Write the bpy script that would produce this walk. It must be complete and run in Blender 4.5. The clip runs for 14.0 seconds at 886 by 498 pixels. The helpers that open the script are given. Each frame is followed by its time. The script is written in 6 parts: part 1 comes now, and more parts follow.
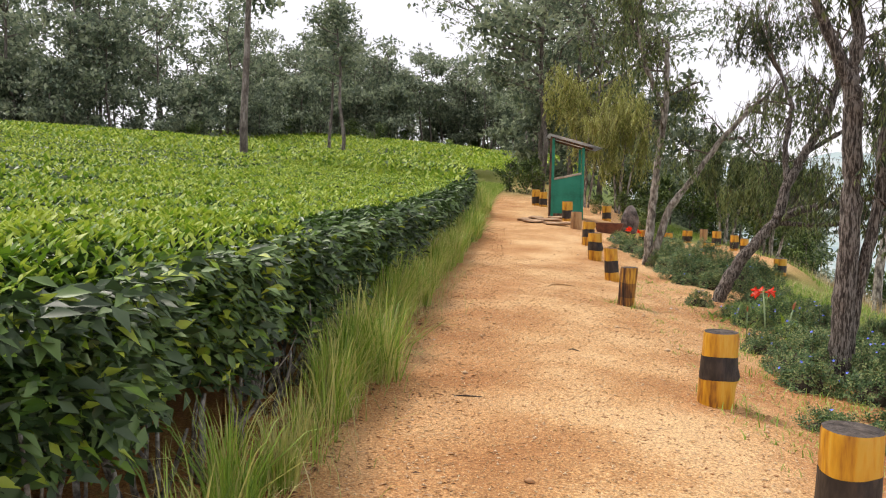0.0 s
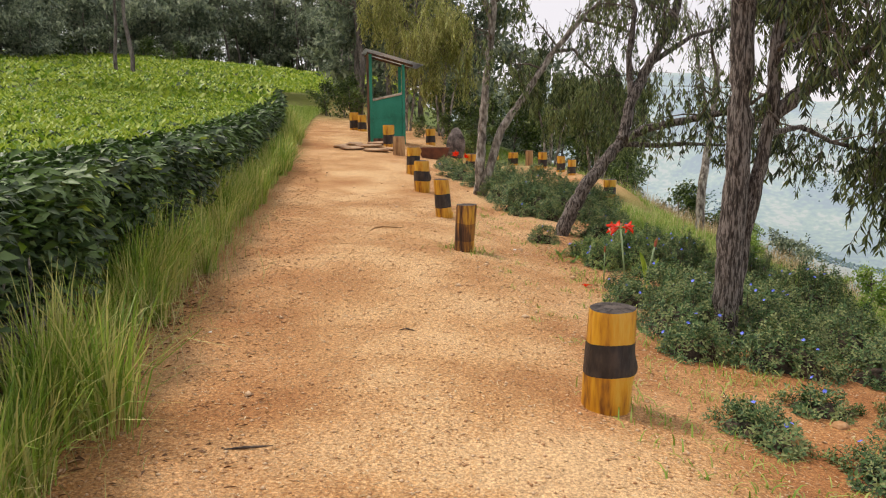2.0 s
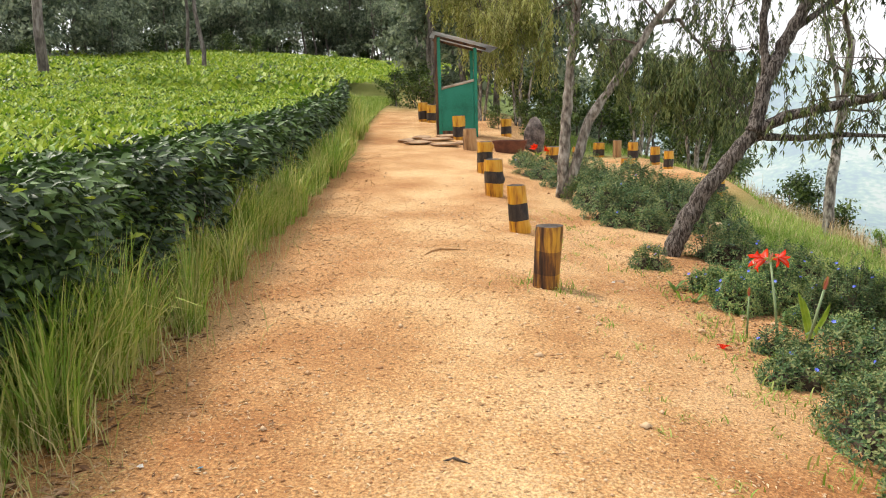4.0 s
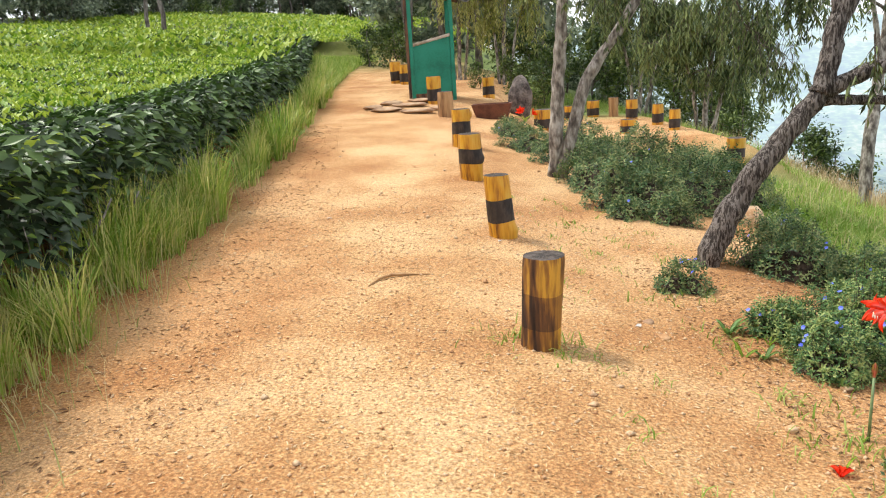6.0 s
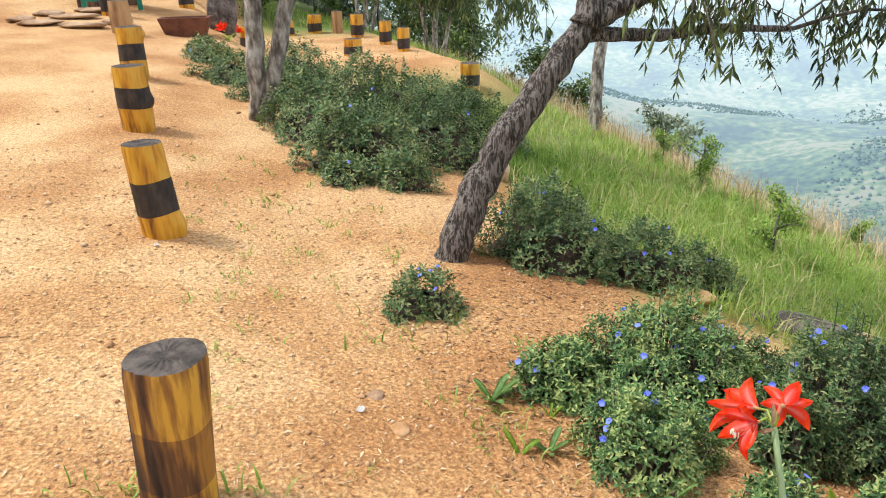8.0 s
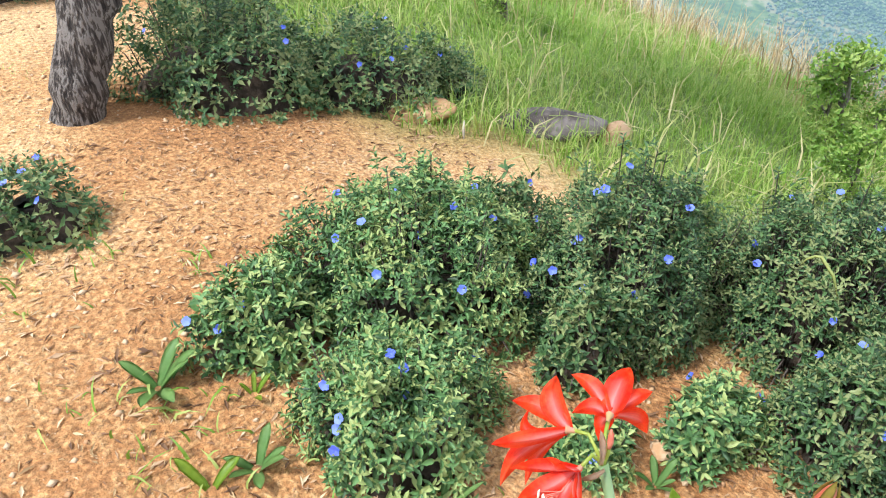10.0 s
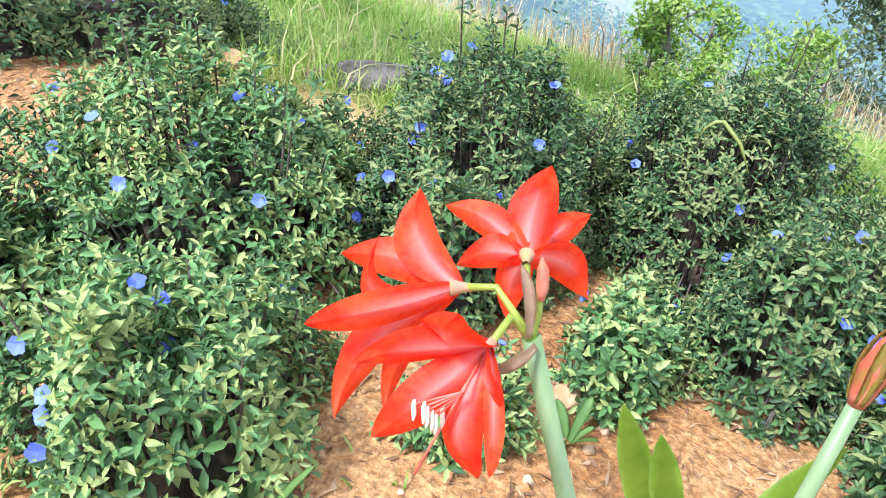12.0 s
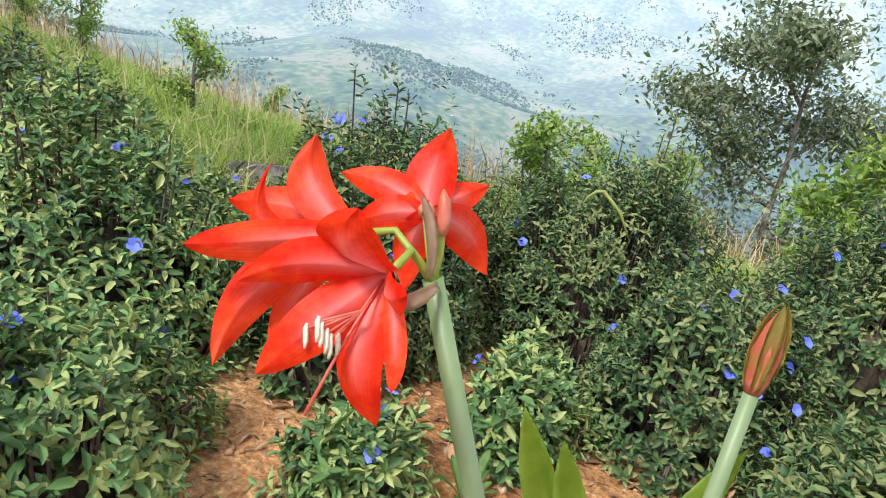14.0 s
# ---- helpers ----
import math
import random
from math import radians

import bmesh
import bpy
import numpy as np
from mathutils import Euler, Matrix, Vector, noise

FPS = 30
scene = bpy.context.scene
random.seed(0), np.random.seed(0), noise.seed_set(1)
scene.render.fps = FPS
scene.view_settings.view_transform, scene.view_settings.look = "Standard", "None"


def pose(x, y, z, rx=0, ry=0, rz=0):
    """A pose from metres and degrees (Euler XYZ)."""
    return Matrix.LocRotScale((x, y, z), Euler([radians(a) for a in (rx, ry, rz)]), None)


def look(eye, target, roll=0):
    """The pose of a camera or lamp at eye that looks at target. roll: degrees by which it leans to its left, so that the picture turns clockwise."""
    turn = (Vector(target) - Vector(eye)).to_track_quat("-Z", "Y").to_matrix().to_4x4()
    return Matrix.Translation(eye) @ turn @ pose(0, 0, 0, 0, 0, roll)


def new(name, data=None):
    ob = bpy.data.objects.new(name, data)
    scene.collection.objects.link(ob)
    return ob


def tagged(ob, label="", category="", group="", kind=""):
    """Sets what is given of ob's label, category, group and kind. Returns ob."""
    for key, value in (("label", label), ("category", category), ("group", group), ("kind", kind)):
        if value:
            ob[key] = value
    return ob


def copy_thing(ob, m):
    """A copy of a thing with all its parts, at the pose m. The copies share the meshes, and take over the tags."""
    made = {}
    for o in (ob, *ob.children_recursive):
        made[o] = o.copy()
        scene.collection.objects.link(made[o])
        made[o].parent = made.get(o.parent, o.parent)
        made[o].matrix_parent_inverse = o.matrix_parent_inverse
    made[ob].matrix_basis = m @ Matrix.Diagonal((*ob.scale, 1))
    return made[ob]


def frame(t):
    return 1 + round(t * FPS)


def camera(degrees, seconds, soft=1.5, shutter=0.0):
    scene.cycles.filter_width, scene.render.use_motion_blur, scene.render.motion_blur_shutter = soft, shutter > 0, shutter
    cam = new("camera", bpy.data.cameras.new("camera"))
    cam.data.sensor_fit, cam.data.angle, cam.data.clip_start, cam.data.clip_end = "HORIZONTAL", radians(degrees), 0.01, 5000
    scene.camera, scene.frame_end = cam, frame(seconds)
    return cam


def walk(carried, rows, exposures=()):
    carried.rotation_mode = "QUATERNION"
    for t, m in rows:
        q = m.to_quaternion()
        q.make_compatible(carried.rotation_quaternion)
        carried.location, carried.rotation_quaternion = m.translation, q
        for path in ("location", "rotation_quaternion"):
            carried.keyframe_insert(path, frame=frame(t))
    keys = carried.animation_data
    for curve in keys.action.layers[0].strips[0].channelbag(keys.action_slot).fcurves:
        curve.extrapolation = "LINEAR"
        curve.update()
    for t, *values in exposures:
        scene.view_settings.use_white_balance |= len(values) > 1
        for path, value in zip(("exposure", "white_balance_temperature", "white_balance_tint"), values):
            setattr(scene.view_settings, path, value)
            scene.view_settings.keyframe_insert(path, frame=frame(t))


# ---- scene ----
cam = camera(62.7, 14.0, soft=1.1)
PATH = [
    (0, (3.64, -0.351, 1.441), (2.988, 1.534, 1.288), 1.0),
    (0.5, (3.54, 0.172, 1.449), (3.103, 2.114, 1.257), 0.6),
    (1, (3.396, 0.713, 1.451), (3.15, 2.684, 1.223), 0.0),
    (1.5, (3.341, 1.229, 1.444), (3.148, 3.202, 1.18), -0.8),
    (2, (3.275, 1.792, 1.441), (3.095, 3.752, 1.086), -0.3),
    (2.5, (3.208, 2.341, 1.477), (3.033, 4.299, 1.109), -1.2),
    (3, (3.216, 2.912, 1.475), (2.933, 4.858, 1.108), -1.1),
    (3.5, (3.176, 3.483, 1.471), (2.799, 5.412, 1.101), -1.2),
    (5.8, (2.954, 6.043, 1.554), (2.57, 7.945, 1.069), -3.2),
    (6, (2.975, 6.335, 1.539), (2.605, 8.237, 1.043), -3.7),
    (6.5, (2.955, 6.902, 1.572), (2.744, 8.815, 1.027), -3.9),
    (7, (3.066, 7.465, 1.537), (2.954, 9.363, 0.918), -3.0),
    (7.5, (3.105, 7.958, 1.511), (3.185, 9.839, 0.836), -1.1),
    (8, (3.275, 8.444, 1.509), (3.585, 10.273, 0.762), -1.2),
    (8.5, (3.505, 8.838, 1.475), (4.024, 10.563, 0.607), -0.5),
    (9, (3.642, 9.178, 1.421), (4.361, 10.715, 0.362), 0.3),
    (9.2, (3.692, 9.286, 1.399), (4.446, 10.756, 0.272), 0.2),
    (11.3, (4.131, 9.812, 0.905), (5.065, 10.901, -0.489), 2.6),
    (11.5, (4.13, 9.818, 0.802), (5.168, 10.924, -0.501), 3.0),
    (12, (4.118, 9.807, 0.635), (5.337, 10.853, -0.557), 4.8),
    (12.5, (4.113, 9.788, 0.532), (5.421, 10.782, -0.609), 7.0),
    (13, (4.096, 9.781, 0.487), (5.522, 10.75, -0.525), 8.6),
    (13.5, (4.081, 9.765, 0.469), (5.593, 10.729, -0.416), 9.1),
    (14, (4.076, 9.762, 0.472), (5.619, 10.724, -0.361), 9.4),
]
walk(cam, [(t, look(eye, target, roll)) for t, eye, target, roll in PATH],
     exposures=[(0, 0.11, 6620, 15), (1.5, -0.12, 6770, 16), (2.5, -0.12, 6770, 16), (3.5, 0.2, 6700, 11), (6.0, 0.44, 6350, 10), (7.5, 0.4, 6200, 10), (9.0, 0.59, 5950, 8), (11.5, 1.05, 5350, 10), (12.5, 1.15, 5350, 10), (13.2, 0.99, 5400, 10), (14.0, 0.42, 6000, 13)])

# ---- world, sun, exposure ----
world = bpy.data.worlds.new("sky")
scene.world = world
world.use_nodes = True
wn = world.node_tree.nodes
wl = world.node_tree.links
sky = wn.new("ShaderNodeTexSky")
sky.sky_type, sky.sun_disc = "NISHITA", False
sky.sun_elevation, sky.sun_rotation = radians(58), radians(283)
sky.dust_density, sky.altitude = 4.0, 1500
cloud = wn.new("ShaderNodeMix")
cloud.data_type = "RGBA"
cloud.inputs[0].default_value = 0.8
cloud.inputs[7].default_value = (12.0, 12.0, 12.4, 1)
wl.new(sky.outputs[0], cloud.inputs[6])
wl.new(cloud.outputs[2], wn["Background"].inputs[0])
wn["Background"].inputs[1].default_value = 0.092
sun = new("sun", bpy.data.lights.new("sun", "SUN"))
sun.data.energy, sun.data.angle, sun.data.color = 3.0, radians(10), (1.0, 0.94, 0.85)
sun.matrix_world = look((0, 0, 0), (0.50, -0.12, -0.85))


# ---- materials ----
def mat(name, colors, scale=6.0, rough=0.85, bump=0.3, bump_scale=40.0, island=0.0, piece=0.0, metal=0.0, thin=0.0, stretch=(1, 1, 1), fine=0.35):
    """A surface of mixed colours: broad patches by one noise, grain by a finer one, a lightness of its own for each leaf or piece."""
    m = bpy.data.materials.new(name)
    m.use_nodes = True
    n, l = m.node_tree.nodes, m.node_tree.links
    b = n["Principled BSDF"]
    co = n.new("ShaderNodeTexCoord")
    mp = n.new("ShaderNodeMapping")
    mp.inputs["Scale"].default_value = stretch
    l.new(co.outputs["Object"], mp.inputs[0])
    a = n.new("ShaderNodeTexNoise")
    a.inputs["Scale"].default_value, a.inputs["Detail"].default_value = scale, 6
    f = n.new("ShaderNodeTexNoise")
    f.inputs["Scale"].default_value, f.inputs["Detail"].default_value = bump_scale, 4
    l.new(mp.outputs[0], a.inputs[0])
    l.new(mp.outputs[0], f.inputs[0])
    add = n.new("ShaderNodeMath")
    add.operation = "MULTIPLY_ADD"
    l.new(f.outputs[0], add.inputs[0])
    add.inputs[1].default_value = fine
    l.new(a.outputs[0], add.inputs[2])
    last = add.outputs[0]
    low = 0.35 + fine * 0.5 - 0.04
    if island or piece:
        src = n.new("ShaderNodeNewGeometry").outputs["Random Per Island"] if island else n.new("ShaderNodeObjectInfo").outputs["Random"]
        isl = n.new("ShaderNodeMath")
        isl.operation = "MULTIPLY_ADD"
        l.new(src, isl.inputs[0])
        isl.inputs[1].default_value = island or piece
        l.new(last, isl.inputs[2])
        last = isl.outputs[0]
    r = n.new("ShaderNodeValToRGB")
    span = 0.34 + (island or piece)
    els = r.color_ramp.elements
    while len(els) < len(colors):
        els.new(0.5)
    for i, c in enumerate(colors):
        els[i].position = min(1.0, low + span * i / max(1, len(colors) - 1))
        els[i].color = (*c, 1)
    l.new(last, r.inputs[0])
    l.new(r.outputs[0], b.inputs["Base Color"])
    b.inputs["Roughness"].default_value, b.inputs["Metallic"].default_value = rough, metal
    if bump:
        bp = n.new("ShaderNodeBump")
        bp.inputs["Strength"].default_value, bp.inputs["Distance"].default_value = bump, 0.02
        l.new(add.outputs[0], bp.inputs["Height"])
        l.new(bp.outputs[0], b.inputs["Normal"])
    if thin:
        out = n["Material Output"]
        tr = n.new("ShaderNodeBsdfTranslucent")
        l.new(r.outputs[0], tr.inputs[0])
        mx = n.new("ShaderNodeMixShader")
        mx.inputs[0].default_value = thin
        l.new(b.outputs[0], mx.inputs[1])
        l.new(tr.outputs[0], mx.inputs[2])
        l.new(mx.outputs[0], out.inputs[0])
    return m


def soil_material():
    """Trodden ochre earth, redder and paler in patches, turning to grassy soil where turf covers it."""
    m = mat("dry_soil", [(0.40, 0.198, 0.07), (0.55, 0.325, 0.135), (0.675, 0.46, 0.235)], 0.9, 0.95, 1.0, 55, fine=0.75)
    n, l = m.node_tree.nodes, m.node_tree.links
    ramp = [k for k in n if k.type == "VALTORGB"][0]
    b = n["Principled BSDF"]
    co = [k for k in n if k.type == "TEX_COORD"][0]
    grit = n.new("ShaderNodeTexNoise")
    grit.inputs["Scale"].default_value, grit.inputs["Detail"].default_value, grit.inputs["Roughness"].default_value = 60, 8, 0.75
    l.new(co.outputs["Object"], grit.inputs["Vector"])
    gr = n.new("ShaderNodeValToRGB")
    gr.color_ramp.elements[0].color, gr.color_ramp.elements[1].color = (0.44, 0.37, 0.32, 1), (1.42, 1.42, 1.42, 1)
    gr.color_ramp.elements[0].position, gr.color_ramp.elements[1].position = 0.36, 0.66
    l.new(grit.outputs[0], gr.inputs[0])
    mul = n.new("ShaderNodeMix")
    mul.data_type, mul.blend_type = "RGBA", "MULTIPLY"
    mul.inputs[0].default_value = 0.8
    l.new(ramp.outputs[0], mul.inputs[6])
    l.new(gr.outputs[0], mul.inputs[7])
    warp = n.new("ShaderNodeMix")
    warp.data_type = "RGBA"
    warp.inputs[0].default_value = 0.03
    l.new(co.outputs["Object"], warp.inputs[6])
    l.new(grit.outputs["Color"], warp.inputs[7])
    last, tall = mul.outputs[2], []
    for size, lo_, hi_ in ((64, 0.74, 1.24), (150, 0.66, 1.34)):
        crumb = n.new("ShaderNodeTexVoronoi")
        crumb.inputs["Scale"].default_value = size
        l.new(warp.outputs[2], crumb.inputs["Vector"])
        tone = n.new("ShaderNodeSeparateColor")
        l.new(crumb.outputs["Color"], tone.inputs[0])
        span = n.new("ShaderNodeMapRange")
        span.inputs["To Min"].default_value, span.inputs["To Max"].default_value = lo_, hi_
        l.new(tone.outputs[0], span.inputs["Value"])
        tint = n.new("ShaderNodeMix")
        tint.data_type, tint.blend_type = "RGBA", "MULTIPLY"
        tint.inputs[0].default_value = 0.6
        l.new(last, tint.inputs[6])
        l.new(span.outputs[0], tint.inputs[7])
        last = tint.outputs[2]
        mul = tint
        tall.append((crumb.outputs["Distance"], span.outputs[0]))
    lump = n.new("ShaderNodeMath")
    lump.operation = "MULTIPLY"
    l.new(tall[0][0], lump.inputs[0])
    l.new(tall[0][1], lump.inputs[1])
    rel = n.new("ShaderNodeBump")
    rel.invert = True
    rel.inputs["Strength"].default_value, rel.inputs["Distance"].default_value = 0.32, 0.015
    l.new(lump.outputs[0], rel.inputs["Height"])
    l.new([k for k in n if k.type == "BUMP"][0].outputs[0], rel.inputs["Normal"])
    l.new(rel.outputs[0], b.inputs["Normal"])
    # Redder soil tint; its mask also carries painted shade on the right.
    red = n.new("ShaderNodeAttribute")
    red.attribute_name = "red_shaded_earth"
    rx = n.new("ShaderNodeMix")
    rx.data_type, rx.blend_type = "RGBA", "MULTIPLY"
    rx.inputs[7].default_value = (0.74, 0.56, 0.42, 1)
    l.new(red.outputs["Fac"], rx.inputs[0])
    l.new(mul.outputs[2], rx.inputs[6])
    mul = rx
    at = n.new("ShaderNodeAttribute")
    at.attribute_name = "turf"
    mx = n.new("ShaderNodeMix")
    mx.data_type = "RGBA"
    mx.inputs[7].default_value = (0.13, 0.18, 0.035, 1)
    l.new(at.outputs["Fac"], mx.inputs[0])
    l.new(mul.outputs[2], mx.inputs[6])
    l.new(mx.outputs[2], b.inputs["Base Color"])
    return m


def valley_material():
    """Distant fields and woods beyond a hundred metres; the haze over them is painted in as emission."""
    m = mat("valley", [(0.012, 0.03, 0.012), (0.02, 0.045, 0.016), (0.04, 0.075, 0.022), (0.07, 0.108, 0.03), (0.10, 0.132, 0.045), (0.16, 0.155, 0.085)], 0.0042, 0.95, 0, 0.05, fine=0.8)
    b = m.node_tree.nodes["Principled BSDF"]
    n, l = m.node_tree.nodes, m.node_tree.links
    co = [k for k in n if k.type == "TEX_COORD"][0]
    # Haze painted as a glow of the ground, brighter with distance from the origin.
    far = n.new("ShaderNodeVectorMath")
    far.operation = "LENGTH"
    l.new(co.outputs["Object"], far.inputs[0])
    haze_glow = n.new("ShaderNodeValToRGB")
    haze_glow.color_ramp.elements[0].color, haze_glow.color_ramp.elements[1].color = (0.028, 0.042, 0.03, 1), (0.40, 0.48, 0.58, 1)
    haze_glow.color_ramp.elements[1].position = 1.0
    haze_glow.color_ramp.elements.new(0.4).color = (0.075, 0.12, 0.175, 1)
    haze_glow.color_ramp.elements.new(0.24).color = (0.036, 0.056, 0.05, 1)
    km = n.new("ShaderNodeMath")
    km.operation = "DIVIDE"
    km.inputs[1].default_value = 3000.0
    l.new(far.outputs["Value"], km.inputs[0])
    l.new(km.outputs[0], haze_glow.inputs[0])
    l.new(haze_glow.outputs[0], b.inputs["Emission Color"])
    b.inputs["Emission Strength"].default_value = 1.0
    return m


M_SOIL = soil_material()
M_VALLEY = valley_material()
# Far tree crowns; bluish distance haze is painted on them as emission.
M_VALLEYWOOD = mat("hazed_valley_wood", [(0.022, 0.05, 0.022), (0.045, 0.085, 0.032), (0.085, 0.125, 0.055)], 0.01, 0.95, 0, 0.05, island=0.5)
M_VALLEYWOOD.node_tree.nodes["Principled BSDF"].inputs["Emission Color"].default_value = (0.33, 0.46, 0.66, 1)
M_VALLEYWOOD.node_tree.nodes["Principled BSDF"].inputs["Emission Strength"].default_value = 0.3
M_TEA = mat("tea_leaf", [(0.013, 0.034, 0.009), (0.045, 0.105, 0.017), (0.105, 0.20, 0.025)], 0.8, 0.42, 0, 9, island=0.5, thin=0.15)
M_TEADARK = mat("tea_leaf_old", [(0.017, 0.034, 0.013), (0.042, 0.082, 0.024), (0.105, 0.18, 0.046)], 0.8, 0.5, 0, 9, island=0.5, thin=0.1)
M_TEAYOUNG = mat("tea_shoot", [(0.07, 0.16, 0.012), (0.16, 0.29, 0.02), (0.26, 0.40, 0.03), (0.38, 0.48, 0.055)], 1.1, 0.5, 0, 9, island=0.7, thin=0.3)
# Near-black green: the shade inside the tea hedge put into a colour.
M_TEACORE = mat("tea_inner_shade", [(0.006, 0.012, 0.004), (0.02, 0.045, 0.01)], 3, 0.9, 0.5, 20)
M_GRASS = mat("verge_grass", [(0.06, 0.13, 0.015), (0.19, 0.33, 0.037), (0.39, 0.51, 0.09), (0.56, 0.56, 0.19)], 1.0, 0.55, 0, 9, island=0.5, thin=0.3)
M_TURF = mat("slope_turf", [(0.13, 0.24, 0.02), (0.24, 0.39, 0.045), (0.40, 0.47, 0.12)], 0.7, 0.55, 0, 9, island=0.5, thin=0.3)
M_PALEGRASS = mat("pale_grass", [(0.26, 0.32, 0.06), (0.42, 0.44, 0.14), (0.56, 0.48, 0.24)], 2, 0.6, 0, 9, island=0.5, thin=0.3)
M_STRAW = mat("straw", [(0.28, 0.17, 0.07), (0.48, 0.33, 0.16), (0.66, 0.52, 0.32)], 2, 0.8, 0, 9, island=0.6, thin=0.1)
M_LITTER = mat("dead_leaf", [(0.10, 0.05, 0.025), (0.25, 0.13, 0.06), (0.45, 0.29, 0.16)], 2, 0.85, 0, 9, island=0.6)
M_PEBBLE = mat("ochre_stone", [(0.32, 0.16, 0.07), (0.50, 0.29, 0.14), (0.62, 0.44, 0.27)], 7, 0.9, 0.5, 50, island=0.5)
M_SANDSTONE = mat("sandstone", [(0.30, 0.15, 0.06), (0.42, 0.23, 0.10), (0.50, 0.31, 0.16)], 5, 0.9, 0.6, 45)
M_FLAG = mat("paving_stone", [(0.16, 0.09, 0.05), (0.34, 0.21, 0.12), (0.45, 0.31, 0.19)], 3, 0.9, 0.7, 30)
M_CLOD = mat("dark_earth", [(0.05, 0.025, 0.015), (0.22, 0.11, 0.055)], 14, 0.95, 0.9, 60)
M_BARK = mat("rough_bark", [(0.016, 0.012, 0.01), (0.055, 0.043, 0.035), (0.105, 0.088, 0.075), (0.22, 0.195, 0.172)], 30, 0.95, 1.0, 80, stretch=(1.5, 1.5, 0.22), fine=0.9)
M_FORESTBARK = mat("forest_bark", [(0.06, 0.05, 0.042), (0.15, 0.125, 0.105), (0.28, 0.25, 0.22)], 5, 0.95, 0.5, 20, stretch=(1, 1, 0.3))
M_PALEBARK = mat("pale_bark", [(0.06, 0.05, 0.042), (0.2, 0.175, 0.145), (0.42, 0.39, 0.34)], 14, 0.95, 0.8, 30, stretch=(1, 1, 0.4), fine=0.5)
M_TWIG = mat("twig", [(0.035, 0.026, 0.02), (0.11, 0.085, 0.065), (0.2, 0.16, 0.13)], 12, 0.95, 0.4, 50)
M_TEASTEM = mat("lichened_stem", [(0.05, 0.042, 0.036), (0.17, 0.155, 0.135), (0.36, 0.34, 0.31)], 18, 0.95, 0.7, 60)
M_GREEN = mat("green_paint", [(0.0, 0.13, 0.075), (0.004, 0.19, 0.115), (0.01, 0.22, 0.14)], 2.2, 0.55, 0.15, 30)
M_YELLOW = mat("yellow_stained_wood", [(0.16, 0.055, 0.008), (0.44, 0.19, 0.01), (0.60, 0.30, 0.015), (0.62, 0.36, 0.04)], 9, 0.5, 0.5, 40, stretch=(1, 1, 0.16), fine=0.5)
M_BLACK = mat("black_band_paint", [(0.008, 0.006, 0.006), (0.022, 0.016, 0.014), (0.05, 0.035, 0.028)], 12, 0.6, 0.5, 50, stretch=(1, 1, 0.4))
M_WORN = mat("worn_stained_wood", [(0.018, 0.009, 0.006), (0.10, 0.042, 0.014), (0.27, 0.12, 0.02), (0.60, 0.33, 0.035)], 11, 0.7, 0.8, 40, stretch=(1, 1, 0.12), fine=0.5)
M_WORNDARK = mat("faded_black_stain", [(0.01, 0.006, 0.005), (0.045, 0.02, 0.011), (0.12, 0.052, 0.018), (0.34, 0.16, 0.025)], 11, 0.7, 0.8, 40, stretch=(1, 1, 0.12), fine=0.5)
M_DARKWOOD = mat("dark_wood", [(0.022, 0.012, 0.008), (0.075, 0.036, 0.02), (0.17, 0.085, 0.04)], 10, 0.75, 0.8, 40, stretch=(1, 1, 0.12))
M_TANWOOD = mat("tan_wood", [(0.16, 0.08, 0.035), (0.34, 0.19, 0.08), (0.45, 0.28, 0.13)], 9, 0.75, 0.5, 40, stretch=(1, 1, 0.15))
M_PALEWOOD = mat("pale_wood", [(0.32, 0.27, 0.2), (0.55, 0.48, 0.38)], 9, 0.8, 0.4, 40)
M_ENDGRAIN = mat("end_grain", [(0.02, 0.016, 0.014), (0.06, 0.048, 0.04), (0.11, 0.09, 0.075)], 14, 0.9, 0.8, 60)
M_METAL = mat("roof_metal", [(0.5, 0.5, 0.5), (0.74, 0.74, 0.72)], 2, 0.5, 0.1, 30, metal=0.1)
M_TERRA = mat("terracotta", [(0.08, 0.03, 0.018), (0.17, 0.065, 0.035)], 5, 0.85, 0.4, 40)
M_ROCK = mat("rock", [(0.03, 0.025, 0.022), (0.10, 0.08, 0.07), (0.2, 0.17, 0.15)], 6, 0.95, 0.9, 25)
M_WEEP = mat("weeping_leaf", [(0.025, 0.045, 0.015), (0.08, 0.125, 0.037), (0.22, 0.27, 0.085)], 0.8, 0.55, 0, 9, island=0.5, thin=0.25)
M_DROOP = mat("drooping_leaf", [(0.016, 0.027, 0.01), (0.05, 0.075, 0.025), (0.16, 0.20, 0.055)], 0.8, 0.5, 0, 9, island=0.5, thin=0.25)
M_WEEPYELLOW = mat("yellow_weeping_leaf", [(0.17, 0.20, 0.035), (0.34, 0.37, 0.08), (0.52, 0.52, 0.18)], 0.8, 0.55, 0, 9, island=0.5, thin=0.3)
# Paled, greyed leaf green: the forest's distance haze is mixed into the colour.
M_FOREST = mat("hazed_forest_leaf", [(0.07, 0.105, 0.075), (0.18, 0.23, 0.15), (0.34, 0.39, 0.25)], 0.25, 0.6, 0, 2, island=0.5, thin=0.35)
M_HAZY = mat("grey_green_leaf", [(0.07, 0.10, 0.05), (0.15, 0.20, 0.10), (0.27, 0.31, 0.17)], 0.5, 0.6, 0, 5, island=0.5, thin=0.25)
M_SHRUB = mat("shrub_leaf", [(0.018, 0.04, 0.009), (0.055, 0.10, 0.02), (0.15, 0.21, 0.045)], 0.5, 0.55, 0, 5, island=0.5, thin=0.2)
